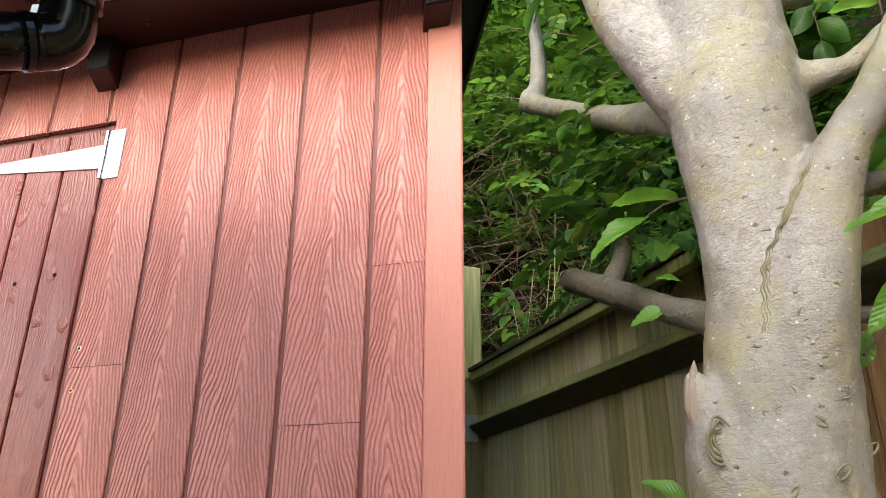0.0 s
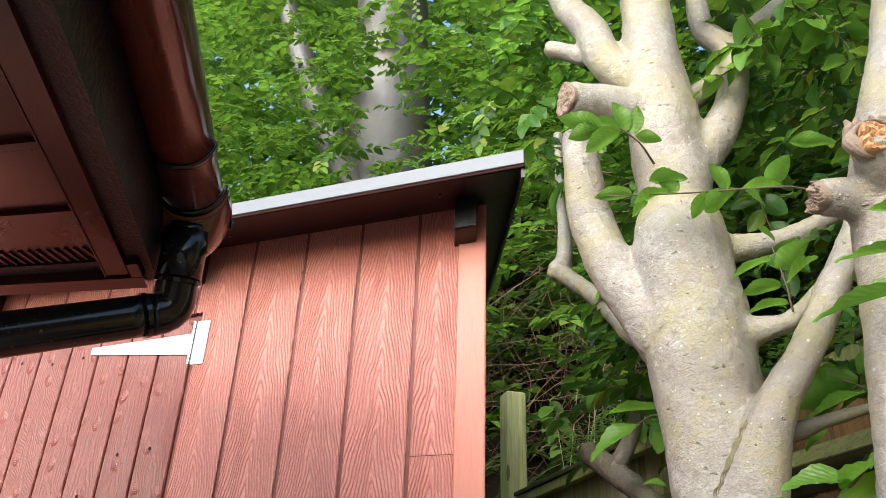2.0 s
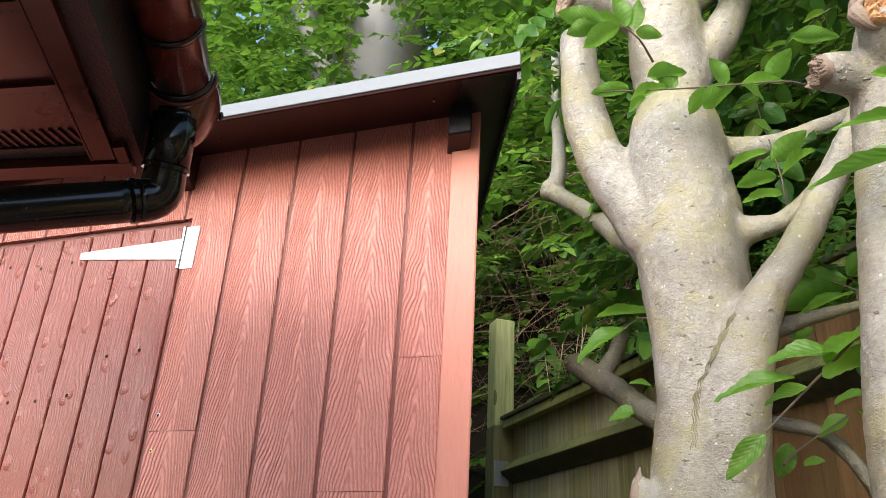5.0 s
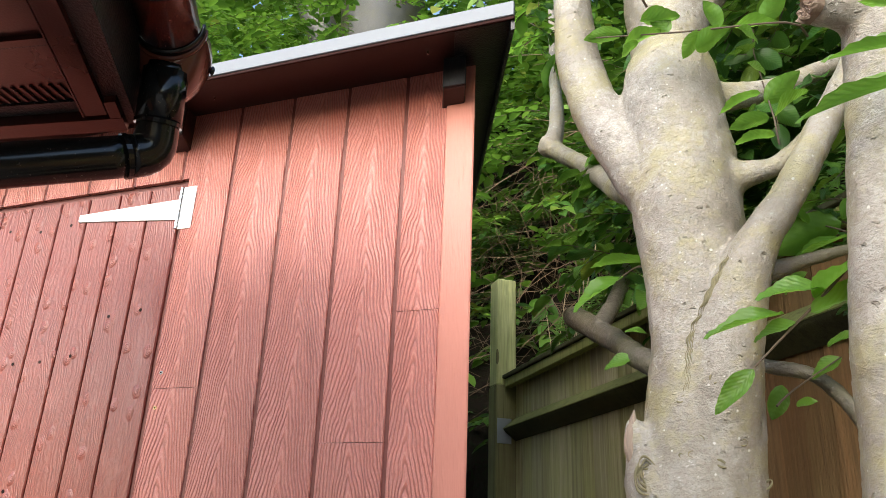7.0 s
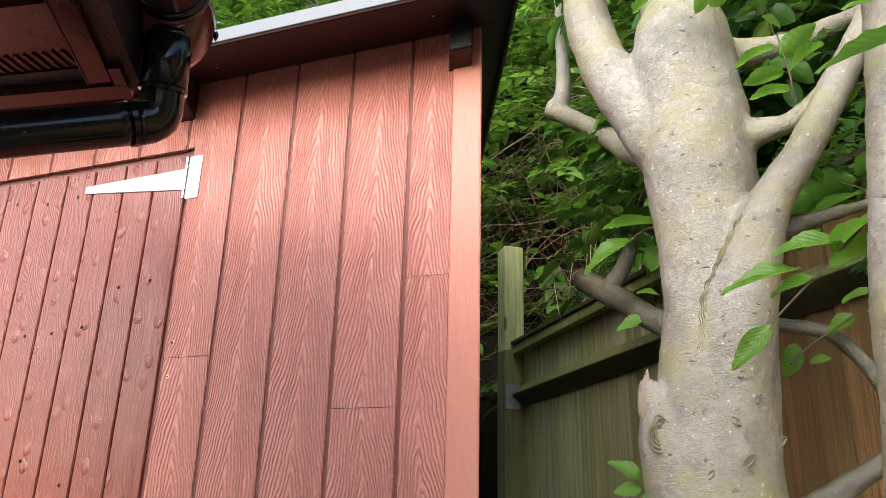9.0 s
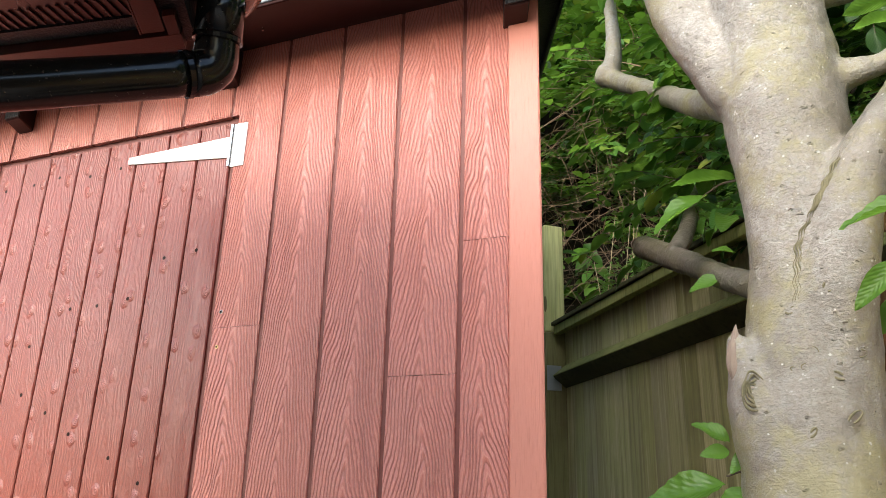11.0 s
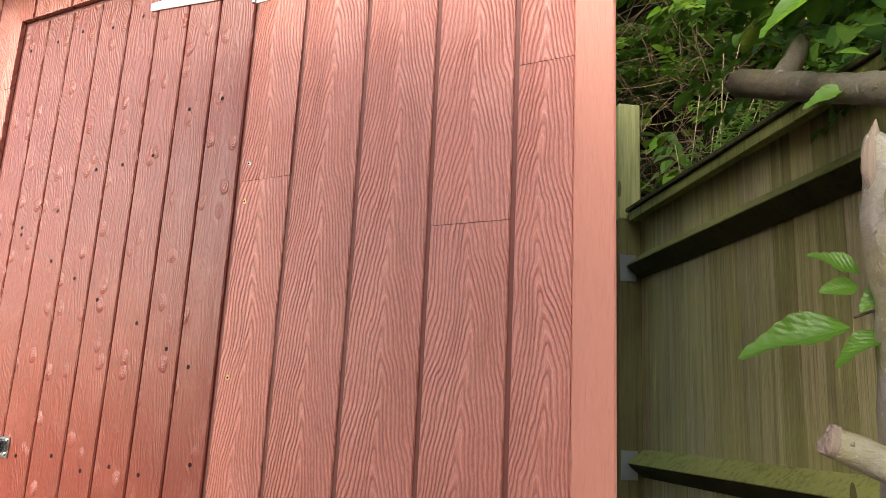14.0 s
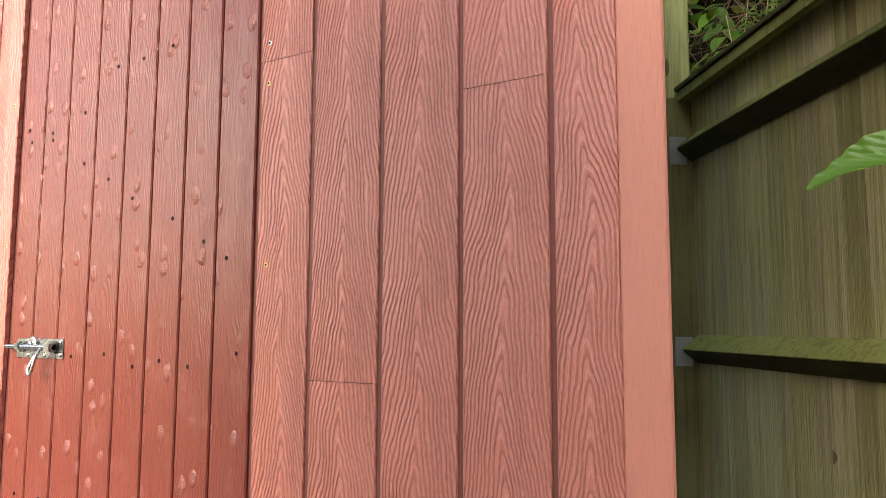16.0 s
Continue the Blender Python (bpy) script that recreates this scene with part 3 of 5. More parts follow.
    roof = part("roof", slab(-5.4, 0.004, None, 0.012, 0.040, y0 + 0.006, yb), BLACK, shed, "black felt roof sheet")
    part("soffit_board", slab(-5.4, 0.15, None, 0.0, 0.0115, y0 + 0.004, WALL_Y + 0.3), FASCIA, roof, "dark brown painted board under the eaves")
    part("barge_underside", slab(0, 0.010, 0.149, -0.004, 0.0115, y0 + 0.004, yb), BLACK, roof, "glossy black board under the verge")
    part("barge_board", slab(0, 0.0, 0.0095, -0.030, 0.046, y0 + 0.004, yb), BLACK, roof, "black verge board")
    edge = box(-5.4, -0.1665, y0 - 0.006, y0 + 0.003, z0 + 0.006, z0 + 0.047, 0.0015)
    part("metal_edge", edge, ALU, roof, "pale grey metal drip edge")
    lip = box(-5.4, -0.1665, y0 - 0.003, y0 + 0.003, z0 - 0.003, z0 + 0.0055, 0.001)
    part("drip_lip", lip, FASCIA_M, roof, "dark brown front batten")
    for i in range(8):
        x = -0.42 - 0.62 * i - 0.05 * (i % 2)
        part("nail", tube([(x, 1.60 + 0.02 * (i % 3), roof_z(1.60, 0.0), 0.0028), (x, 1.60 + 0.02 * (i % 3), roof_z(1.60, -0.010), 0.0022)], 8, smooth_path=False), ZINC, roof, "bent nail tip")
    # rafter ends under the eaves
    for i in range(6):
        x = -0.428 - i * 0.845 - (0.040 if i else 0.0)
        raft = bmesh.new()
        top0, top1 = roof_z(1.662, -0.002), roof_z(WALL_Y + 0.02, -0.002)
        prof = [(1.662, 2.402), (WALL_Y + 0.02, 2.395), (WALL_Y + 0.02, top1), (1.662, top0)]
        a = [raft.verts.new((x + 0.38 * (WALL_Y - y), y, z)) for y, z in prof]
        b = [raft.verts.new((x + 0.064 + 0.38 * (WALL_Y - y), y, z)) for y, z in prof]
        raft.faces.new(a)
        raft.faces.new(b[::-1])
        for j in range(4):
            raft.faces.new((a[j], b[j], b[(j + 1) % 4], a[(j + 1) % 4]))
        bmesh.ops.recalc_face_normals(raft, faces=raft.faces)
        bmesh.ops.bevel(raft, geom=raft.edges[:], offset=0.003, segments=1, affect="EDGES")
        ob = part("rafter_end", raft, FASCIA, shed, "timber rafter end, brown with a black-painted face")
        part("end_face", box(x + 0.0305, x + 0.0925, 1.6565, 1.661, 2.405, top0 - 0.003, 0.001), BLACK, ob, "black painted end grain")
    build_door(shed)


def build_door(shed):
    # backing is black so the gaps round the boards look shaded
    door = part("door", box(DOOR_L + 0.006, DOOR_R - 0.006, WALL_Y + 0.0255, WALL_Y + 0.05, DOOR_B, DOOR_T - 0.004), BLACK, shed, "red-stained tongue-and-groove timber door, shut")
    edges = [-2.210, -2.099, -1.983, -1.856, -1.730, -1.613, -1.493, -1.376, -1.2545]
    rng = random.Random(4)
    for a, b in zip(edges, edges[1:]):
        g = 0.0024
        me = board_mesh("door_board", b - a - 2 * g, DOOR_T - 0.006 - DOOR_B, DOORWOOD, 0.016, 0.003)
        bo = part("door_board", me, None, door, at=Matrix.Translation(((a + b) / 2, WALL_Y + 0.0085, (DOOR_T - 0.006 + DOOR_B) / 2)))
    # nail holes in rows where the ledges are fixed behind
    hole = tube([(0, 0.0035, 0, 0.0035), (0, -0.0004, 0, 0.0056)], 8, smooth_path=False)
    me = mesh_of("nail_hole", hole, HOLE)
    for j, (a, b) in enumerate(zip(edges, edges[1:])):
        for z in (2.20, 1.79 - 0.03 * (j % 3) + 0.045 * (j - 4), 1.40 - 0.06 * (j - 4), 0.985 + 0.012 * (j % 2), 0.62):
            x = a + (b - a) * rng.uniform(0.3, 0.7)
            part("nail_hole", me, None, door, at=Matrix.Translation((x, WALL_Y + 0.0085, z + rng.uniform(-0.015, 0.015))))
    # long hinge strap and its plate
    hinge = part("hinge", box(-1.2425, -1.1975, WALL_Y - 0.0035, WALL_Y - 0.0003, 2.131, 2.268, 0.0012), HINGE, door, "white-painted tee hinge")
    bm = bmesh.new()
    prof = [(-1.640, 2.203), (-1.252, 2.166), (-1.252, 2.234), (-1.640, 2.226)]
    lo = [bm.verts.new((x, WALL_Y + 0.0035, z)) for x, z in prof]
    hi = [bm.verts.new((x, WALL_Y + 0.008, z)) for x, z in prof]
    bm.faces.new(lo)
    bm.faces.new(hi[::-1])
    for j in range(4):
        bm.faces.new((lo[j], hi[j], hi[(j + 1) % 4], lo[(j + 1) % 4]))
    bmesh.ops.recalc_face_normals(bm, faces=bm.faces)
    bmesh.ops.bevel(bm, geom=bm.edges[:], offset=0.001, segments=1, affect="EDGES")
    part("strap", bm, HINGE, hinge)
    part("knuckle", tube([(-1.249, WALL_Y - 0.003, 2.133, 0.0062), (-1.249, WALL_Y - 0.003, 2.172, 0.0062), (-1.249, WALL_Y - 0.003, 2.230, 0.0062), (-1.249, WALL_Y - 0.003, 2.266, 0.0062)], 12, smooth_path=False), ZINC, hinge, "bare metal hinge pin")
    for x, z in ((-1.222, 2.15), (-1.222, 2.25), (-1.30, 2.20), (-1.42, 2.207), (-1.54, 2.212)):
        y = WALL_Y - 0.0035 if x > -1.25 else WALL_Y + 0.0035
        part("hinge_screw", tube([(x, y + 0.001, z, 0.0048), (x, y - 0.001, z, 0.0045), (x, y - 0.0015, z, 0.002)], 10, smooth_path=False), HINGE, hinge)
    # bolt
    y = WALL_Y + 0.0085
    bolt = part("bolt", box(-2.165, -1.946, y - 0.004, y - 0.0002, 0.982, 1.036, 0.0015), ZINC, door, "shiny zinc-plated pad bolt")
    part("bolt_bar", tube([(-2.20, y - 0.014, 1.013, 0.0072), (-1.970, y - 0.014, 1.013, 0.0072)], 14, smooth_path=False), ZINC, bolt)
    part("bolt_loop", tube([(-2.026, y - 0.018, 1.010, 0.0042), (-2.020, y - 0.034, 0.985, 0.0042), (-2.026, y - 0.040, 0.950, 0.0042), (-2.039, y - 0.038, 0.938, 0.0042), (-2.048, y - 0.036, 0.955, 0.0042), (-2.038, y - 0.026, 0.990, 0.0042)], 10, 0.006), ZINC, bolt, "hanging wire loop")
    part("bolt_keeper", box(-2.006, -1.970, y - 0.026, y - 0.003, 0.996, 1.030, 0.006, seg=2), ZINC, bolt)
    part("bolt_keeper", box(-2.150, -2.125, y - 0.024, y - 0.003, 0.999, 1.028, 0.006, seg=2), ZINC, bolt)
    for z in (1.021,):
        part("bolt_ear", tube([(-2.083, y - 0.002, z, 0.021), (-2.083, y - 0.010, z, 0.0205), (-2.083, y - 0.0125, z, 0.017), (-2.083, y - 0.0126, z, 0.009), (-2.083, y - 0.0165, z, 0.0075), (-2.083, y - 0.0175, z, 0.003)], 20, smooth_path=False), ZINC, bolt)
    for x, z in ((-1.957, 1.027), (-1.957, 0.992), (-2.108, 1.029), (-2.108, 0.990), (-2.03, 0.990)):
        part("bolt_screw", tube([(x, y - 0.003, z, 0.006), (x, y - 0.0062, z, 0.0052), (x, y - 0.008, z, 0.0025)], 12, smooth_path=False), ZINC, bolt)


build_shed()


# ---- the neighbouring house: eaves, gutter, rainwater pipe ----
NG = Vector((math.cos(radians(30)), math.sin(radians(30)), 0))
UG = Vector((-math.sin(radians(30)), math.cos(radians(30)), 0))
EG = Vector((-0.985, -0.172, 0))       # the cut end of the eaves


def gut(n, s, z):
    return NG * n + UG * s + Vector((0, 0, z))


def build_house():
    house = empty("house", "house corner with brown plastic eaves and black rainwater goods", "house")
    corner = gut(-0.19, 1.35, 0)

    def along(a, e):
        """Plan point a metres back from the corner, e metres in from the edge."""
        q = corner - UG * a + EG * e
        return (q.x, q.y)

    def strip(a0, a1, e0, e1, z0, z1):
        return prism([along(a0, e0), along(a0, e1), along(a1, e1), along(a1, e0)], z0, z1)

    eaves = part("soffit", strip(-0.050, 2.3, 0.02, 0.66, 2.074, 2.092), SOFFIT, house, "brown plastic soffit")
    part("edge_bar", strip(0.0, 2.3, 0.030, 0.078, 2.052, 2.0735), SOFFIT, eaves, "brown plastic edge trim of the soffit")
    part("edge_lip", strip(0.0, 2.3, 0.0785, 0.082, 2.050, 2.0735), SOFFIT, eaves)
    part("end_bar", strip(-0.056, -0.008, -0.002, 0.66, 2.047, 2.0735), SOFFIT, eaves, "brown plastic trim closing the eaves")
    part("end_slot", strip(-0.004, 0.034, 0.084, 0.66, 2.0665, 2.0735), BLACK, eaves, "dark ventilation slot")
    for i in range(9):
        a = 0.205 + 0.205 * i
        part("panel_joint", strip(a, a + 0.012, 0.0825, 0.66, 2.0715, 2.0738), BLACK, eaves, "dark joint between two soffit panels")
        part("panel_bar", strip(a + 0.0125, a + 0.030, 0.0825, 0.66, 2.064, 2.0738), SOFFIT, eaves)
    for i in range(26):
        e = 0.092 + 0.020 * i
        q = [along(0.038, e), along(0.038, e + 0.005), along(0.088, e + 0.023), along(0.088, e + 0.018)]
        part("vent_rib", prism(q, 2.0695, 2.0738), SOFFIT, eaves)
    part("end_cap", strip(-0.056, 0.05, 0.0, 0.024, 2.0478, 2.215), SOFFIT, house, "brown plastic box end of the eaves")
    part("cap_groove", strip(-0.004, 2.3, 0.0245, 0.0295, 2.064, 2.0737), BLACK, house, "dark gap beside the edge trim")
    # added filler: keeps sky light out of the gap behind the fascia
    part("fascia_back", strip(0.051, 2.3, -0.002, 0.024, 2.062, 2.30), BLACK, house, "black filler added to close the gap behind the fascia")
    part("fascia", strip(-0.05, 2.3, -0.022, -0.0025, 2.060, 2.30), BLACK, house, "glossy black fascia board")
    # unseen wall and roof, added to close the house; low to light the shed
    w0 = [along(0.8, 0.60), along(0.8, 1.25), along(2.2, 1.25), along(2.2, 0.60)]
    part("wall", prism(w0, 0.15, 2.071), RENDER_WALL, house, "unseen brown-red house wall, added to close the house")
    roof = bmesh.new()
    e0, e1, r0, r1 = corner - UG * -0.06, corner - UG * 2.3, corner + UG * 0.06 + EG * 1.3, corner - UG * 2.3 + EG * 1.3
    vs = [roof.verts.new((q.x, q.y, z)) for q, z in ((e0, 2.302), (e1, 2.302), (r1, 2.34), (r0, 2.34), (e0, 2.33), (e1, 2.33), (r1, 2.37), (r0, 2.37))]
    for q in ((0, 1, 2, 3), (7, 6, 5, 4), (0, 4, 5, 1), (1, 5, 6, 2), (2, 6, 7, 3), (3, 7, 4, 0)):
        roof.faces.new([vs[i] for i in q])
    part("roof", roof, BLACK, house, "unseen dark roof slope, added to close the house")
    # half-round gutter
    r, zc, gn = 0.060, 2.238, -0.121

    def gutter_run(s0, s1, rad, thick=0.003, deep=1.06, taper=0.0):
        """A length of half-round trough; deep stretches it downwards, taper draws its far end in."""
        bm = bmesh.new()
        rows = []
        n = 24
        for s, k1 in ((s0, 1.0), (s1, 1.0 - taper)):
            for rr in (rad, rad - thick):
                row = []
                for k in range(n + 1):
                    w = math.pi + math.pi * k / n
                    c = gut(gn, s, zc)
                    row.append(bm.verts.new(c + NG * math.cos(w) * rr * (1 - 0.4 * (1 - k1)) + Vector((0, 0, math.sin(w) * rr * deep * k1))))
                rows.append(row)
        o0, i0, o1, i1 = rows
        for k in range(n):
            bm.faces.new((o0[k], o0[k + 1], o1[k + 1], o1[k]))
            bm.faces.new((i0[k], i1[k], i1[k + 1], i0[k + 1]))
            bm.faces.new((o0[k], i0[k], i0[k + 1], o0[k + 1]))
            bm.faces.new((o1[k], o1[k + 1], i1[k + 1], i1[k]))
        for k in (0, n):
            bm.faces.new((o0[k], o1[k], i1[k], i0[k]))
        bmesh.ops.recalc_face_normals(bm, faces=bm.faces)
        return bm

    g = part("gutter", gutter_run(-0.98, 1.296, r), BROWN_PVC, house, "glossy brown half-round gutter", smooth=True)
    for s in (1.135, 0.42, -0.38):
        clip = part("gutter_clip", gutter_run(s - 0.006, s + 0.006, r + 0.005, thick=0.0045), BLACK_PVC, g, "black gutter bracket", smooth=True)
        part("clip_rib", gutter_run(s + 0.008, s + 0.014, r + 0.0035, thick=0.003), BLACK_PVC, clip, smooth=True)
        a, b = gut(gn - r, s, zc - 0.012), gut(gn - r - 0.040, s, zc - 0.030)
        part("clip_arm", tube([(*a, 0.006), (*((a + b) / 2), 0.005), (*b, 0.007)], 8, smooth_path=False), BLACK_PVC, g)
    bm = bmesh.new()
    rows = []
    for q, rad, deep in ((1.3005, 0.066, 1.08), (1.314, 0.070, 1.32), (1.332, 0.073, 1.66), (1.356, 0.074, 1.84), (1.384, 0.073, 1.86), (1.412, 0.070, 1.70), (1.434, 0.065, 1.40), (1.446, 0.056, 1.10), (1.449, 0.020, 0.80)):
        rows.append([bm.verts.new(gut(gn, q, zc) + NG * math.cos(math.pi * (1 + k / 24)) * rad + Vector((0, 0, math.sin(math.pi * (1 + k / 24)) * rad * deep))) for k in range(25)])
    for p0, p1 in zip(rows, rows[1:]):
        for k in range(24):
            bm.faces.new((p0[k], p0[k + 1], p1[k + 1], p1[k]))
    bmesh.ops.recalc_face_normals(bm, faces=bm.faces)
    outlet = part("outlet", bm, BROWN_PVC, house, "deep rounded brown gutter outlet with a chipped rim", smooth=True)
    thick = outlet.modifiers.new("thickness", "SOLIDIFY")
    thick.thickness, thick.offset = 0.003, -1.0
    part("outlet_band", gutter_run(1.283, 1.299, r + 0.011, thick=0.006), BLACK_PVC, outlet, "black rubber-lined joint band", smooth=True)
    part("outlet_lip", gutter_run(1.2992, 1.312, r + 0.013, thick=0.006, deep=1.10), BROWN_PVC, outlet, "rounded brown rim of the outlet", smooth=True)
    chip = gut(gn + 0.072, 1.418, zc - 0.006)
    part("chip", tube([(*chip, 0.002), (*(chip + Vector((0, 0, -0.010))), 0.006), (*(chip + Vector((-0.001, 0.001, -0.022))), 0.002)], 5, 0.01), BLACK_PVC, outlet, "dark chipped notch in the rim")
    # drop from the outlet, mitred elbow, and the pipe back along the wall
    R = 0.0415
    top = Vector((-0.771, 1.096, 2.165))
    bend = Vector((-0.806, 1.142, 1.994))
    d = Vector((-0.57, -0.73, -0.39)).normalized()
    j = bend + d * 0.052
    pipe = part("rainwater_pipe", tube([(*j, R), (*(j + d * 0.25), R), (*(j + d * 0.55), R), (*(j + d * 0.62 + Vector((-0.01, -0.02, -0.06))), R), (*(j + d * 0.64 + Vector((-0.01, -0.02, -1.25))), R)], 28, 0.03), BLACK_PVC, house, "glossy black rainwater pipe", smooth=True)
    up = (top - bend).normalized()
    knee = [(*top, R - 0.003), (*(bend + up * 0.062), R - 0.001), (*(bend + up * 0.030), R + 0.001), (*(bend + up * 0.010 + d * 0.004), R + 0.001), (*(bend + d * 0.022), R + 0.001), (*(bend + d * 0.048), R + 0.001)]
    elbow = part("elbow", tube(knee, 24, 0.012), BLACK_PVC, pipe, "black pipe elbow, weathered", smooth=True)
    sock = tube([(*(top - up * 0.012), R + 0.003), (*(bend + up * 0.060), R + 0.003)], 24, smooth_path=False)
    part("socket", sock, BLACK_PVC, elbow, "glossy black socket of the elbow", smooth=True)
    part("socket_ring", tube([(*(bend + up * 0.066), R + 0.005), (*(bend + up * 0.058), R + 0.005)], 24, smooth_path=False), BLACK_PVC, elbow)
    part("socket_ring", tube([(*(j - d * 0.004), R + 0.0035), (*(j + d * 0.006), R + 0.0035)], 28, smooth_path=False), BLACK_PVC, pipe)


build_house()


# ---- the fence ----
RAIL_N = 1.70


def build_fence():
    fence = empty("fence", "tall feather-edge timber fence, green with algae", "fence")
    turn = Matrix.Rotation(radians(37), 4, "Z")      # x across, y along

    def fbox(n0, n1, s0, s1, z0, z1, bevel=0.003):
        return box(n0, n1, s0, s1, z0, z1, bevel, m=turn)

    rng = random.Random(11)
    part("post", fbox(1.665, 1.785, 3.735, 3.855, 0.1, 2.128, 0.006), FENCE_D, fence, "dark fence post")
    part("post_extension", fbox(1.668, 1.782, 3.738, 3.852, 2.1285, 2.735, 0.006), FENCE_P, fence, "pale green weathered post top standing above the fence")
    part("post", fbox(1.80, 1.90, 0.95, 1.05, 0.1, 2.0, 0.006), FENCE_G, fence)
    part("post", fbox(1.80, 1.90, -1.65, -1.55, 0.1, 2.0, 0.006), FENCE_G, fence)

    def arris(z, s0, s1):
        bm = bmesh.new()
        prof = [(RAIL_N, z), (RAIL_N + 0.075, z + 0.062), (RAIL_N + 0.075, z - 0.062), (RAIL_N + 0.012, z - 0.016)]
        a = [bm.verts.new(fence_pt(n, s0, zz)) for n, zz in prof]
        b = [bm.verts.new(fence_pt(n, s1, zz)) for n, zz in prof]
        bm.faces.new(a)
        bm.faces.new(b[::-1])
        for k in range(4):
            bm.faces.new((a[k], b[k], b[(k + 1) % 4], a[(k + 1) % 4]))
        bmesh.ops.recalc_face_normals(bm, faces=bm.faces)
        bmesh.ops.bevel(bm, geom=bm.edges[:], offset=0.004, segments=1, affect="EDGES")
        return bm

    for z in (1.893, 0.977):
        part("rail", arris(z, -1.6, 3.728), FENCE_R, fence, "triangular rail, its underside shade put into a dark colour")
        # moss film keeps the lit green on the rail's top face only
        film = bmesh.new()
        edge = [(RAIL_N - 0.0015, z + 0.001), (RAIL_N + 0.0745, z + 0.0645), (RAIL_N + 0.0745, z + 0.0605), (RAIL_N + 0.001, z - 0.002)]
        fa = [film.verts.new(fence_pt(n, -1.59, zz)) for n, zz in edge]
        fb = [film.verts.new(fence_pt(n, 3.722, zz)) for n, zz in edge]
        for k in range(4):
            film.faces.new((fa[k], fb[k], fb[(k + 1) % 4], fa[(k + 1) % 4]))
        bmesh.ops.recalc_face_normals(film, faces=film.faces)
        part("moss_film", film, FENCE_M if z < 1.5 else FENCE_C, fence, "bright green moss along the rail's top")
        br = part("bracket", fbox(RAIL_N - 0.03, RAIL_N + 0.05, 3.7285, 3.7345, z - 0.075, z + 0.055, 0.001), GALV, fence, "galvanised rail bracket")
        for dn, dz in ((-0.02, 0.035), (-0.02, -0.05), (-0.02, -0.01)):
            q = fence_pt(RAIL_N + dn, 3.7285, z + dz)
            part("bracket_screw", tube([(*(q + UF * 0.001), 0.005), (*(q - UF * 0.002), 0.004)], 8, smooth_path=False), GALV, br)
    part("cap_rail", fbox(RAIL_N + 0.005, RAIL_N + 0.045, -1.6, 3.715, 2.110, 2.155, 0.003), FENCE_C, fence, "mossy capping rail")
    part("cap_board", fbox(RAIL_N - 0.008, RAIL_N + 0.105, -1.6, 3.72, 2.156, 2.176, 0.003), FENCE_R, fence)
    # feather-edge boards, each lapping the next
    s = 3.745
    while s > -1.6:
        w = rng.uniform(0.095, 0.125)
        mat = FENCE_B if s < 2.15 else FENCE_G
        h = 2.151 + rng.uniform(-0.003, 0.003)
        bm = bmesh.new()
        n0 = RAIL_N + 0.076
        prof = [(n0 + 0.009, -w / 2 + 0.003), (n0 + 0.022, -w / 2 + 0.003), (n0 + 0.022, w / 2 - 0.003), (n0, w / 2 - 0.003)]
        zz = (-(h - 0.12) / 2, (h - 0.12) / 2)
        a = [bm.verts.new((n - n0, t, zz[0])) for n, t in prof]
        b = [bm.verts.new((n - n0, t, zz[1])) for n, t in prof]
        bm.faces.new(a)
        bm.faces.new(b[::-1])
        for k in range(4):
            bm.faces.new((a[k], b[k], b[(k + 1) % 4], a[(k + 1) % 4]))
        bmesh.ops.recalc_face_normals(bm, faces=bm.faces)
        q = fence_pt(n0 + rng.uniform(0, 0.003), s - w / 2, (h + 0.12) / 2)
        part("fence_board", bm, mat, fence, at=Matrix.Translation(q) @ turn @ Matrix.Rotation(rng.uniform(-0.006, 0.006), 4, "X"))
        s -= w
    return fence


# ---- leaves ----
def leaf_template(segs, fold=0.16, curl=0.10, pleat=0.0, wave=0.0):
    """A beech leaf of length 1 along x: vertices and faces, with a folded midrib."""
    ts = [i / segs for i in range(segs + 1)]
    prof = [max(0.0, math.sin(math.pi * min(1, t ** 0.85))) ** 0.75 * (1 - 0.12 * t) for t in ts]
    verts, rows = [], []
    for i, (t, w) in enumerate(zip(ts, prof)):
        z0 = -curl * t * t
        row = []
        for side in ((0,) if i in (0, segs) else (-1, -0.5, 0, 0.5, 1) if pleat else (-1, 0, 1)):
            edge = abs(side)
            zz = z0 + fold * edge * w * 0.5 + (pleat * (0, 1, 0, -1)[i % 4] * edge) + wave * math.sin(9 * t + 2 * side) * edge
            row.append(len(verts))
            verts.append((t + 0.007 * edge * (0, 1, 0, -1)[i % 4] * (1 if pleat else 0), 0.5 * w * side, zz))
        rows.append(row)
    faces = []
    for a, b in zip(rows, rows[1:]):
        if len(a) == 1:
            faces += [(a[0], b[k], b[k + 1]) for k in range(len(b) - 1)]
        elif len(b) == 1:
            faces += [(a[k], b[0], a[k + 1]) for k in range(len(a) - 1)]
        else:
            faces += [(a[k], b[k], b[k + 1], a[k + 1]) for k in range(len(a) - 1)]
    return np.array(verts), faces


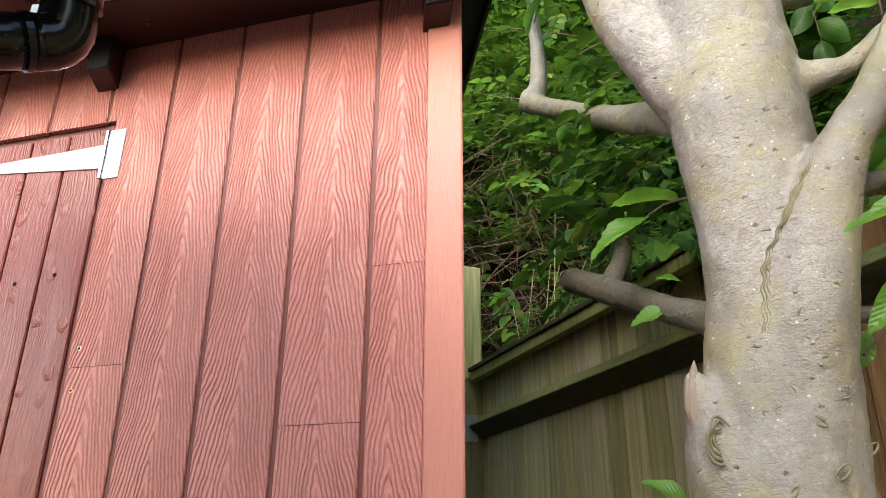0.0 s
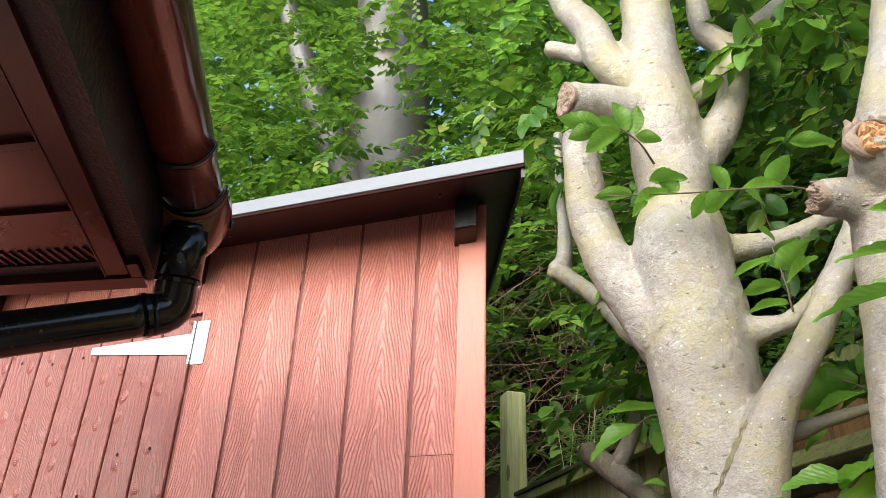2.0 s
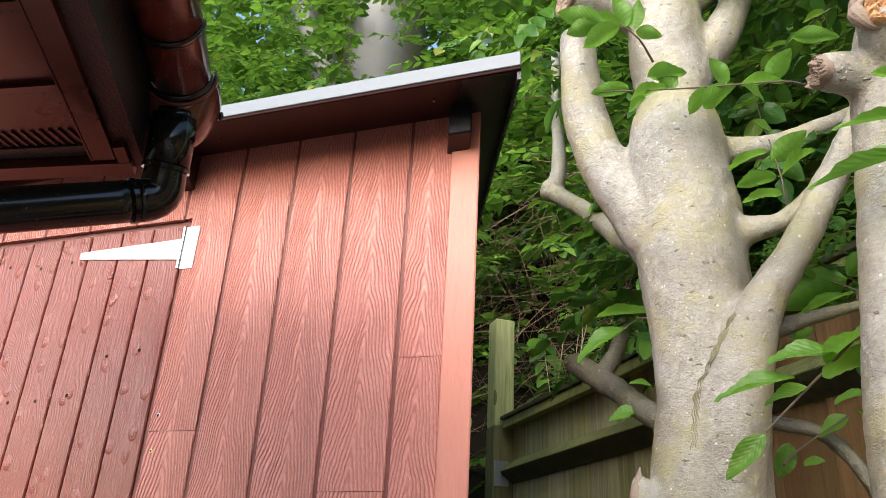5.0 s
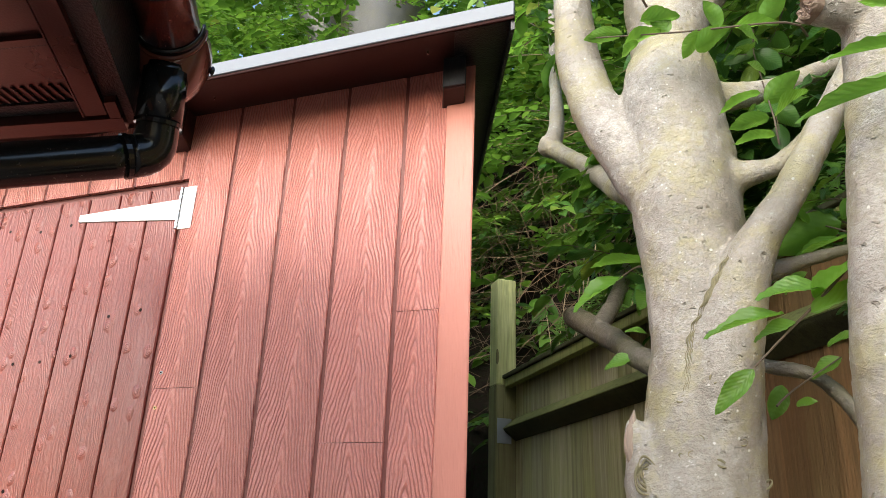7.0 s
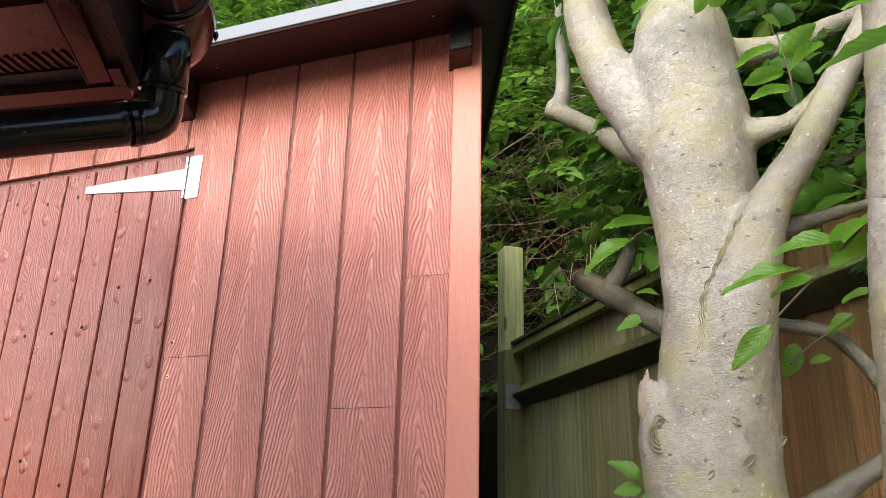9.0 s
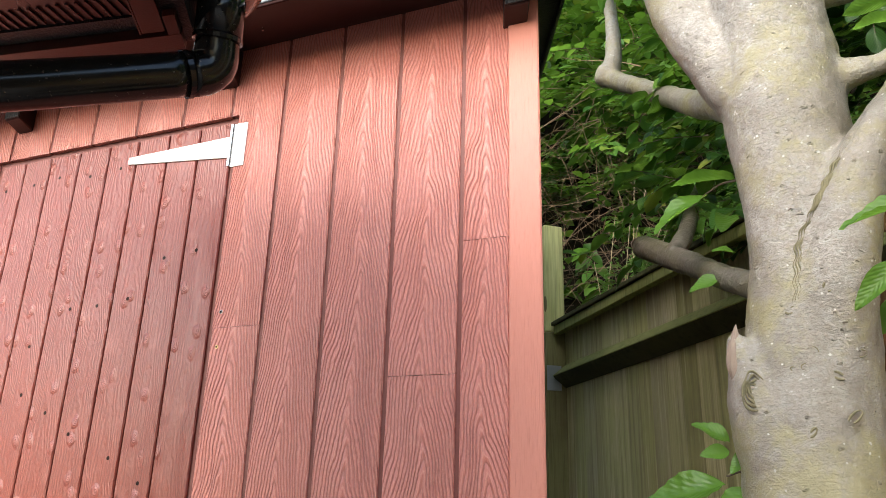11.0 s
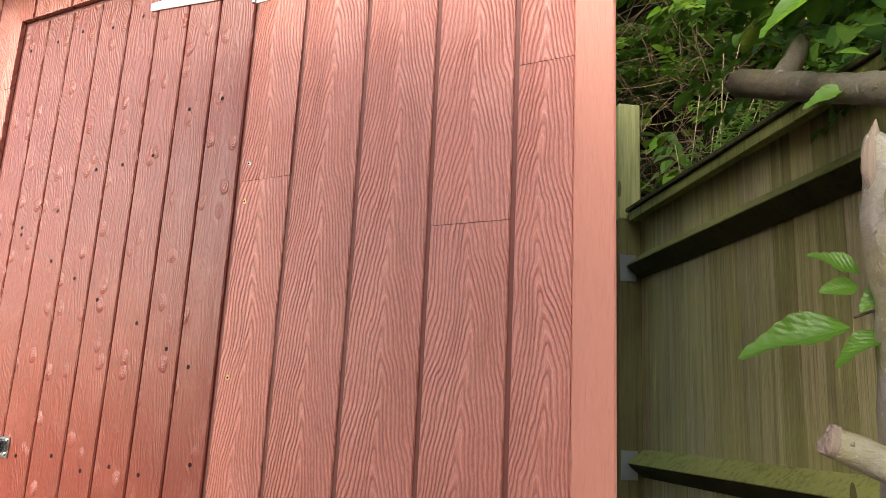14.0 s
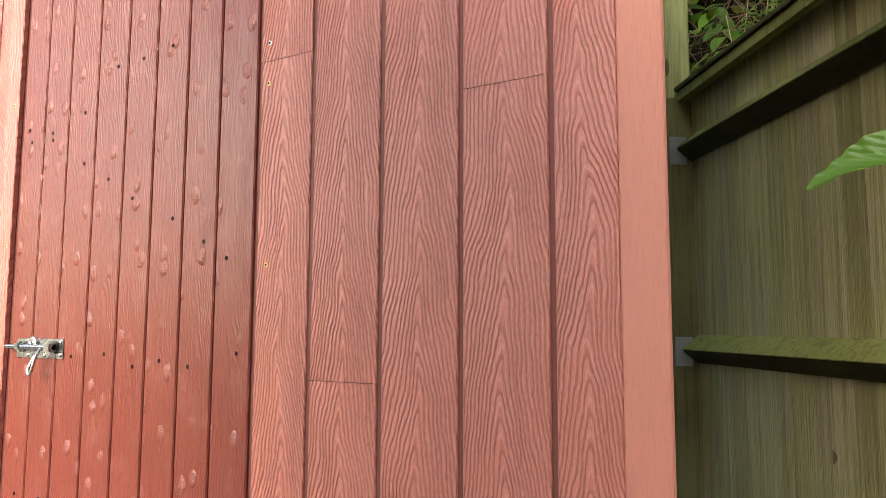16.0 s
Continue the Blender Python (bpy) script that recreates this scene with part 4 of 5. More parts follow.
class Leaves:
    """Gathers many leaves and twigs into one mesh."""

    def __init__(self, template):
        self.v0, self.f0 = template
        self.verts, self.faces, self.n = [], [], 0

    def add(self, base, way, normal, length, width):
        x = Vector(way).normalized()
        n = Vector(normal)
        y = n.cross(x)
        if y.length < 1e-4:
            y = x.orthogonal()
        y.normalize()
        z = x.cross(y)
        m = np.array([x * length, y * width, z * length])
        self.verts.append(self.v0 @ m + np.array(base))
        n0 = self.n
        self.faces += [tuple(i + n0 for i in f) for f in self.f0]
        self.n += len(self.v0)

    def mesh(self, name, mat):
        me = bpy.data.meshes.new(name)
        me.from_pydata(np.concatenate(self.verts).tolist(), [], self.faces)
        me.materials.append(mat)
        for p in me.polygons:
            p.use_smooth = True
        me.update()
        blade = me.uv_layers.new(name="blade")
        at = np.zeros(len(me.loops), dtype=np.int32)
        me.loops.foreach_get("vertex_index", at)
        flat = self.v0[:, :2] + np.array([0.0, 0.5])
        blade.data.foreach_set("uv", flat[at % len(self.v0)].astype(np.float32).ravel())
        return me


class Twigs:
    """Thin three-sided stems gathered into one mesh."""

    def __init__(self):
        self.verts, self.faces = [], []

    def add(self, pts, r0, r1):
        first = len(self.verts)
        k = len(pts)
        for i, p in enumerate(pts):
            p = Vector(p)
            ax = (Vector(pts[min(i + 1, k - 1)]) - Vector(pts[max(i - 1, 0)])).normalized()
            s = ax.orthogonal().normalized()
            u = ax.cross(s)
            r = r0 + (r1 - r0) * i / max(1, k - 1)
            for j in range(3):
                w = j * 2.0944
                self.verts.append(tuple(p + (s * math.cos(w) + u * math.sin(w)) * r))
        for i in range(k - 1):
            for j in range(3):
                a, b = first + 3 * i + j, first + 3 * i + (j + 1) % 3
                self.faces.append((a, b, b + 3, a + 3))

    def mesh(self, name, mat):
        me = bpy.data.meshes.new(name)
        me.from_pydata(self.verts, [], self.faces)
        me.materials.append(mat)
        return me


def spray(lv, tw, base, way, rng, count=9, size=0.08, flat=0.25):
    """A flat spray: a drooping twig with leaves set to both sides."""
    way = Vector(way).normalized()
    side = way.cross(Vector((0, 0, 1)))
    if side.length < 0.1:
        side = Vector((1, 0, 0))
    side.normalize()
    up = side.cross(way).normalized()
    up = (up + side * rng.uniform(-flat, flat) + way * rng.uniform(-flat, flat)).normalized()
    length = size * count * 0.36
    pts = []
    for i in range(5):
        t = i / 4
        pts.append(Vector(base) + way * length * t - Vector((0, 0, 1)) * 0.22 * length * t * t + side * 0.05 * length * math.sin(5 * t + base[0] * 9))
    if tw is not None:
        tw.add(pts, 0.0022, 0.0009)
    for i in range(count):
        t = (i + 0.6) / count
        k = min(3, int(t * 4))
        q = pts[k].lerp(pts[k + 1], t * 4 - k)
        sgn = 1 if i % 2 else -1
        dirn = way * rng.uniform(0.45, 0.9) + side * sgn * rng.uniform(0.5, 1.0) - Vector((0, 0, 1)) * rng.uniform(-0.05, 0.5)
        if i == count - 1:
            dirn = way - Vector((0, 0, 0.3))
        nrm = up + Vector((rng.uniform(-0.4, 0.4), rng.uniform(-0.4, 0.4), 0))
        ln = size * rng.uniform(0.65, 1.15)
        lv.add(q, dirn, nrm, ln, ln * rng.uniform(0.55, 0.70))


def build_foliage():
    rng = random.Random(5)
    tpl = leaf_template(5, 0.22, 0.14)
    # hedge on the bank behind the fence
    lv, tw = Leaves(tpl), Twigs()
    n_done = 0
    while n_done < 2500:
        n = 1.98 + abs(rng.gauss(0, 0.8))
        s = rng.uniform(-2.2, 7.5)
        z = 1.9 + (rng.random() ** 0.8) * 4.6
        if 3.55 < s < 5.9 and 2.2 < z < 3.75 and n < 3.6 and rng.random() < 0.94 or z > 2.1 + 1.25 * (n - 0.95):
            continue
        q = fence_pt(n, s, z)
        if noise.noise((q.x * 1.2, q.y * 1.2, q.z * 1.4)) < -0.22:
            continue
        if q.y < 1.6 and q.x < 0.9:
            continue
        if s < 3.7 and z < 3.0 and n < 2.45:
            continue
        way = (-NF * rng.uniform(0.2, 1.0) + UF * rng.uniform(-1, 1) + Vector((0, 0, rng.uniform(-0.35, 0.25))))
        spray(lv, tw, q, way, rng, rng.randint(7, 11), rng.uniform(0.085, 0.135))
        n_done += 1
    done = 0
    while done < 1500:
        n, sq = rng.uniform(3.2, 6.0), rng.uniform(-3.0, 9.5)
        z = ground_height(*fence_pt(n, sq, 0).xy) + rng.uniform(-0.3, 3.2)
        q = fence_pt(n, sq, z)
        if noise.noise((q.x * 0.9, q.y * 0.9, q.z)) < -0.2:
            continue
        spray(lv, None, q, -NF + UF * rng.uniform(-1, 1) + Vector((0, 0, rng.uniform(-0.3, 0.3))), rng, rng.randint(8, 11), rng.uniform(0.11, 0.16))
        done += 1
    hedge = empty("hedge", "dense green beech foliage growing on the bank", "hedge", kind="stuff")
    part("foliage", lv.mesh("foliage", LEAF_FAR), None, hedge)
    part("twig_work", tw.mesh("twig_work", TWIG_D), None, hedge)
    # crown over the shed roof
    lv, tw = Leaves(tpl), Twigs()
    n_done = 0
    while n_done < 1000:
        q = Vector((rng.uniform(-4.6, -0.35), rng.uniform(3.3, 5.2), rng.uniform(3.0, 7.0)))
        if noise.noise((q.x * 1.5, q.y, q.z * 1.9)) < -0.08:
            continue
        if abs(q.x - 0.2 + 0.50 * (q.y - 0.04)) < 0.30 and rng.random() < 0.6:
            continue
        spray(lv, tw, q, (rng.uniform(-1, 1), rng.uniform(-1.0, 0.1), rng.uniform(-0.4, 0.2)), rng, rng.randint(8, 12), rng.uniform(0.07, 0.10))
        n_done += 1
    done = 0
    while done < 3600:
        q = Vector((rng.uniform(-9.5, 1.2), rng.uniform(5.2, 8.6), rng.uniform(2.6, 12.5)))
        if q.y < 6.9 and abs(q.x + 2.75) < 0.75 and rng.random() < 0.6:
            continue
        if noise.noise((q.x, q.y * 0.8, q.z * 1.2)) < -0.25:
            continue
        spray(lv, None, q, (rng.uniform(-1, 1), rng.uniform(-1.0, 0.1), rng.uniform(-0.4, 0.2)), rng, rng.randint(8, 11), rng.uniform(0.12, 0.20))
        done += 1
    for i in range(2600):
        q = Vector((rng.uniform(-13, 3.5), rng.uniform(8.6, 11.0), rng.uniform(2.6, 16)))
        spray(lv, None, q, (rng.uniform(-1, 1), rng.uniform(-1.0, 0.1), rng.uniform(-0.4, 0.2)), rng, rng.randint(8, 10), rng.uniform(0.26, 0.36))
    tree = empty("background_tree", "large grey beech on the bank behind the shed", "tree")
    bole = tube([(-2.5, 6.2, 1.9, 0.62), (-2.55, 6.15, 3.2, 0.50), (-2.65, 6.1, 4.6, 0.46), (-2.8, 6.0, 6.6, 0.44), (-2.9, 5.9, 9.5, 0.40)], 28, 0.2, wobble=0.07)
    part("trunk", bole, SHADE_BARK, tree, smooth=True)
    part("limb", tube([(-2.7, 5.9, 5.0, 0.20), (-3.2, 5.7, 6.0, 0.17), (-3.6, 5.5, 7.0, 0.15), (-4.0, 5.4, 8.2, 0.12)], 16, 0.12, wobble=0.08), SHADE_BARK, tree, smooth=True)
    tagged(part("crown", lv.mesh("crown", LEAF_LIME), None, tree), kind="stuff")
    tagged(part("twig_work", tw.mesh("twig_work", TWIG_D), None, tree), kind="stuff")
    # dead stems and roots on the bank at the fence's end
    tw = Twigs()
    for i in range(520):
        q = fence_pt(rng.uniform(2.0, 2.8), rng.uniform(3.2, 6.2), rng.uniform(2.0, 4.0))
        d = Vector((rng.uniform(-1, 1), rng.uniform(-0.6, 0.6), rng.uniform(-0.45, 0.35))).normalized()
        if rng.random() < 0.25:
            d = Vector((rng.uniform(-0.4, 0.4), rng.uniform(-0.3, 0.3), 1)).normalized()
        ln = rng.uniform(0.35, 1.0)
        bend = Vector((rng.uniform(-0.6, 0.6), rng.uniform(-0.6, 0.6), rng.uniform(-1, -0.1))) * 0.45 * ln
        wag = Vector((rng.uniform(-1, 1), rng.uniform(-1, 1), rng.uniform(-1, 1))) * 0.03 * ln
        pts = [q + d * ln * t + bend * t * t + wag * math.sin(7 * t) for t in [k / 8 for k in range(9)]]
        tw.add(pts, rng.uniform(0.0014, 0.0038), 0.0010)
    tagged(part("brushwood", tw.mesh("brushwood", TWIG), None), "tangle of dry brown stems on the bank", "brushwood", kind="stuff")
    tw = Twigs()
    for k, (sq, lean, ln) in enumerate(((3.64, -0.10, 0.70), (3.58, 0.42, 0.85), (3.50, 0.28, 0.60), (3.44, -0.02, 0.55), (3.34, 0.10, 0.72), (3.66, 0.55, 0.62), (3.52, -0.35, 0.45), (3.2, 0.3, 0.5))):
        ln += 0.2
        q = fence_pt(1.93 + 0.03 * (k % 3), sq, 1.95)
        d = (Vector((0, 0, 1)) - UF * lean + NF * rng.uniform(0, 0.3)).normalized()
        tw.add([q + d * ln * t - UF * 0.10 * lean * t * t for t in (0, 0.25, 0.5, 0.75, 1)], rng.uniform(0.0028, 0.0048), 0.002)
    tagged(part("dry_stems", tw.mesh("dry_stems", DRY), None), "pale dry stems standing behind the fence", "stems", kind="stuff")
    # weeds on the fence's far side
    lv = Leaves(leaf_template(3, 0.2, 0.3))
    for i in range(300):
        foot = fence_pt(rng.uniform(1.90, 2.20), rng.uniform(1.2, 3.62), rng.uniform(2.12, 2.42))
        up = (Vector((0, 0, 1)) + UF * rng.uniform(-0.6, 0.6) + NF * rng.uniform(0, 0.6)).normalized()
        for k in range(9):
            q = foot + up * 0.022 * k
            w = rng.uniform(0, 6.28)
            lv.add(q, UF * math.cos(w) + NF * (0.25 + abs(math.sin(w))) + Vector((0, 0, rng.uniform(0.1, 0.7))), (rng.uniform(-0.4, 0.4), rng.uniform(-0.4, 0.3), 1), rng.uniform(0.03, 0.06), rng.uniform(0.010, 0.016))
    tagged(part("weeds", lv.mesh("weeds", LEAF_WEED), None), "low green weeds along the fence top", "weeds", kind="stuff")


build_foliage()


# ---- the pollarded beeches ----
def limb_group(tubes, seg=20, step=0.02, wobble=0.05):
    bm = bmesh.new()
    for pts in tubes:
        tube(pts, seg, step, bm, wobble)
    return bm


def woody(name, tubes, parent, voxel=0.0065, smooth=7, mat=None, label=""):
    ob = part(name, limb_group(tubes), mat or BARK, parent, label, smooth=True)
    r = ob.modifiers.new("fuse", "REMESH")
    r.mode, r.voxel_size, r.use_smooth_shade = "VOXEL", voxel, True
    s = ob.modifiers.new("soften", "SMOOTH")
    s.iterations, s.factor = smooth, 0.5
    for size, strength in ((0.055, 0.007), (0.016, 0.0026)):
        tex = bpy.data.textures.new("bark_relief", "CLOUDS")
        tex.noise_scale, tex.noise_depth = size, 3
        d = ob.modifiers.new("relief", "DISPLACE")
        d.texture, d.strength, d.mid_level, d.texture_coords = tex, strength, 0.5, "GLOBAL"
    return ob


def build_beech():
    tree = empty("beech_tree", "pale grey beech with thick pruned limbs and fresh leaves", "tree")
    rng = random.Random(8)
    trunk = [(0.15, 1.56, 0.1, 0.17), (0.15, 1.55, 0.8, 0.125), (0.152, 1.54, 1.25, 0.113), (0.162, 1.54, 1.42, 0.106), (0.18, 1.54, 1.555, 0.100),
             (0.190, 1.54, 1.70, 0.100), (0.186, 1.54, 1.82, 0.102), (0.178, 1.54, 1.94, 0.106), (0.176, 1.54, 2.05, 0.105), (0.167, 1.52, 2.17, 0.100),
             (0.167, 1.525, 2.235, 0.094), (0.166, 1.55, 2.29, 0.076), (0.172, 1.555, 2.39, 0.086), (0.164, 1.53, 2.55, 0.082), (0.157, 1.53, 2.735, 0.070), (0.161, 1.54, 2.94, 0.062), (0.17, 1.55, 3.35, 0.055)]
    arm = [(0.16, 1.54, 1.93, 0.075), (0.075, 1.54, 2.065, 0.062), (0.020, 1.53, 2.168, 0.054), (-0.019, 1.52, 2.30, 0.050), (-0.026, 1.50, 2.412, 0.044), (-0.027, 1.48, 2.505, 0.038)]
    stub = [(0.154, 1.52, 2.558, 0.056), (0.055, 1.47, 2.553, 0.050), (-0.034, 1.40, 2.543, 0.044)]
    upper_left = [(0.15, 1.53, 2.63, 0.058), (0.053, 1.52, 2.737, 0.048), (0.018, 1.52, 2.855, 0.044), (-0.044, 1.52, 2.978, 0.040), (-0.10, 1.52, 3.2, 0.035)]
    upper_left2 = [(0.0, 1.54, 2.785, 0.026), (-0.103, 1.54, 2.85, 0.022)]
    right_up = [(0.185, 1.55, 2.38, 0.060), (0.283, 1.57, 2.497, 0.044), (0.340, 1.60, 2.652, 0.035), (0.345, 1.63, 2.787, 0.035), (0.298, 1.66, 2.899, 0.032), (0.293, 1.68, 3.026, 0.030), (0.30, 1.70, 3.3, 0.026)]
    right_up2 = [(0.345, 1.63, 2.777, 0.032), (0.429, 1.66, 2.878, 0.029), (0.531, 1.70, 2.986, 0.026), (0.70, 1.76, 3.15, 0.022)]
    right_up3 = [(0.185, 1.57, 2.58, 0.034), (0.263, 1.63, 2.67, 0.029), (0.334, 1.66, 2.75, 0.027)]
    right_mid = [(0.175, 1.54, 2.17, 0.050), (0.275, 1.56, 2.185, 0.032), (0.370, 1.60, 2.212, 0.024), (0.487, 1.66, 2.282, 0.020), (0.612, 1.72, 2.362, 0.018), (0.80, 1.80, 2.5, 0.014)]
    right_two = [(0.19, 1.53, 1.93, 0.050), (0.283, 1.52, 1.981, 0.030), (0.340, 1.52, 1.988, 0.021), (0.413, 1.54, 2.052, 0.018), (0.484, 1.58, 2.136, 0.016), (0.6, 1.63, 2.3, 0.013)]
    big_right = [(0.165, 1.54, 1.30, 0.060), (0.190, 1.515, 1.46, 0.070), (0.222, 1.478, 1.62, 0.062), (0.257, 1.46, 1.741, 0.050), (0.300, 1.45, 1.821, 0.037), (0.363, 1.46, 1.916, 0.031), (0.426, 1.48, 2.031, 0.029), (0.492, 1.50, 2.152, 0.027), (0.566, 1.52, 2.304, 0.025), (0.70, 1.56, 2.6, 0.021)]
    thin_right = [(0.255, 1.49, 1.755, 0.026), (0.359, 1.52, 1.792, 0.013), (0.461, 1.56, 1.828, 0.011), (0.533, 1.60, 1.857, 0.010), (0.72, 1.68, 1.92, 0.008)]
    curved = [(0.20, 1.62, 1.66, 0.022), (0.278, 1.68, 1.647, 0.016), (0.376, 1.68, 1.621, 0.0145), (0.431, 1.66, 1.551, 0.0145), (0.458, 1.64, 1.466, 0.0155), (0.442, 1.62, 1.393, 0.0165), (0.378, 1.60, 1.350, 0.019), (0.309, 1.58, 1.304, 0.024), (0.21, 1.56, 1.25, 0.045)]
    far_left = [(0.16, 1.60, 1.60, 0.034), (0.055, 1.75, 1.685, 0.026), (-0.036, 1.95, 1.790, 0.029), (-0.169, 2.19, 1.925, 0.033)]
    far_fork = [(-0.071, 2.00, 1.829, 0.024), (-0.047, 2.10, 1.919, 0.022), (-0.040, 2.25, 2.02, 0.022), (-0.03, 2.5, 2.2, 0.018)]
    nub = [(0.15, 1.58, 1.97, 0.055), (0.075, 1.70, 2.06, 0.040), (0.020, 1.80, 2.124, 0.032), (-0.085, 2.10, 2.340, 0.029), (-0.245, 2.42, 2.600, 0.032), (-0.285, 2.45, 2.645, 0.042), (-0.305, 2.46, 2.660, 0.036)]
    nub_up = [(-0.275, 2.45, 2.635, 0.036), (-0.256, 2.46, 2.759, 0.028), (-0.266, 2.48, 2.992, 0.022), (-0.27, 2.50, 3.30, 0.020)]
    low_bulge = [(0.150, 1.53, 1.28, 0.10), (0.110, 1.515, 1.36, 0.078), (0.086, 1.505, 1.43, 0.056), (0.070, 1.498, 1.468, 0.034), (0.060, 1.492, 1.492, 0.022), (0.054, 1.488, 1.516, 0.010)]
    low_twig = [(0.15, 1.50, 1.085, 0.032), (0.06, 1.465, 1.105, 0.021), (-0.013, 1.44, 1.135, 0.0195)]
    woody("trunk", [trunk, arm, stub, upper_left, upper_left2, right_up, right_up2, right_up3, right_mid, right_two, big_right, nub, nub_up, low_bulge, low_twig], tree)
    woody("branch", [far_left, far_fork], tree, 0.0045, 5, DARK_BARK, "darker brown-grey sawn branch")
    woody("branch", [curved], tree, 0.004, 5, DARK_BARK, "thin curving brown-grey branch")
    woody("branch", [thin_right], tree, 0.004, 4, DARK_BARK, "thin brown-grey branch")
    for c, ax, r, mat, lab in (((-0.036, 1.398, 2.543), (-0.9, -0.75, -0.1), 0.041, CUTWOOD, "old brown sawn face"), ((-0.014, 1.4395, 1.1355), (-0.9, -0.35, 0.35), 0.0185, TORN, "splintered pale broken end"),
                               ((-0.171, 2.193, 1.927), (-0.5, 0.8, 0.4), 0.030, CUTWOOD, "old sawn end")):
        part("cut_face", disc_blob(c, ax, r, 0.005, rng, rough=0.1), mat, tree, lab)
    for (x, y, z), r in (((0.077, 1.449, 1.412), 0.020),):
        for k in range(5):
            rr = r * (1.1 - 0.2 * k)
            arc = [0.35 * k + (5.0 + 0.25 * k) * i / 14 for i in range(15)]
            ring = [(x + 0.8 * rr * math.cos(w) + 0.002 * math.sin(3 * w + k), y + 0.002 * k - 0.003 + 0.35 * rr * math.cos(w), z + rr * 1.4 * math.sin(w) + 0.002 * math.cos(4 * w + k), 0.0016 + 0.0007 * math.sin(5 * w)) for w in arc]
            part("bark_knot", tube(ring, 6, 0.006, wobble=0.8), SEAM, tree, "wrinkled ring of bark round an old branch scar")
    # mossy seam where the side stem has grown against the trunk
    line = spline([(0.268, 1.421, 1.815, 0), (0.236, 1.424, 1.765, 0), (0.213, 1.427, 1.725, 0), (0.193, 1.437, 1.689, 0), (0.173, 1.445, 1.653, 0), (0.164, 1.446, 1.605, 0), (0.158, 1.446, 1.555, 0)], 0.004)
    seam = bmesh.new()
    for off in (-0.009, -0.005, -0.001, 0.003):
        tube([(q[0] + off + 0.002 * math.sin(i * 0.9 + 40 * off), q[1] - 0.0012 + 0.2 * abs(off), q[2] + 0.3 * off, (0.0019 + 0.0009 * math.sin(i * 0.7 + 90 * off)) * math.sin(math.pi * (i + 2) / (len(line) + 3))) for i, q in enumerate(line)], 6, bm=seam, wobble=1.2, smooth_path=False)
    part("bark_seam", seam, SEAM, tree, "mossy wrinkled seam between the fused stems", smooth=True)
    for x, y, z in ((0.166, 1.440, 1.472), (0.138, 1.443, 1.443), (0.156, 1.440, 1.447), (0.195, 1.440, 1.432), (0.232, 1.456, 1.467), (0.264, 1.513, 1.405), (0.151, 1.431, 1.348), (0.145, 1.448, 1.539), (0.198, 1.428, 1.567), (0.120, 1.452, 1.36), (0.21, 1.437, 1.37)):
        a0, h, w = rng.uniform(0, 6.28), rng.uniform(0.004, 0.008), rng.uniform(0.005, 0.010)
        lean = rng.uniform(-0.5, 0.9)
        ring = [(x + w * math.cos(a0 + u), y - 0.0005, z + h * math.sin(a0 + u) + lean * w * math.cos(a0 + u), 0.0014 + 0.0005 * math.sin(2 * u)) for u in [0.5 * i for i in range(11)]]
        part("bark_scar", tube(ring, 5, 0.004, wobble=0.9), SEAM, tree, "small raised scar in the bark")
    # torn spike of wood on the lower bulge
    part("torn_strip", tube([(0.050, 1.484, 1.420, 0.004), (0.0505, 1.482, 1.455, 0.010), (0.0530, 1.483, 1.490, 0.009), (0.056, 1.486, 1.512, 0.006), (0.059, 1.489, 1.530, 0.0010)], 9, 0.004, wobble=1.1), TORN, tree, "torn strip of pinkish wood")
    return tree


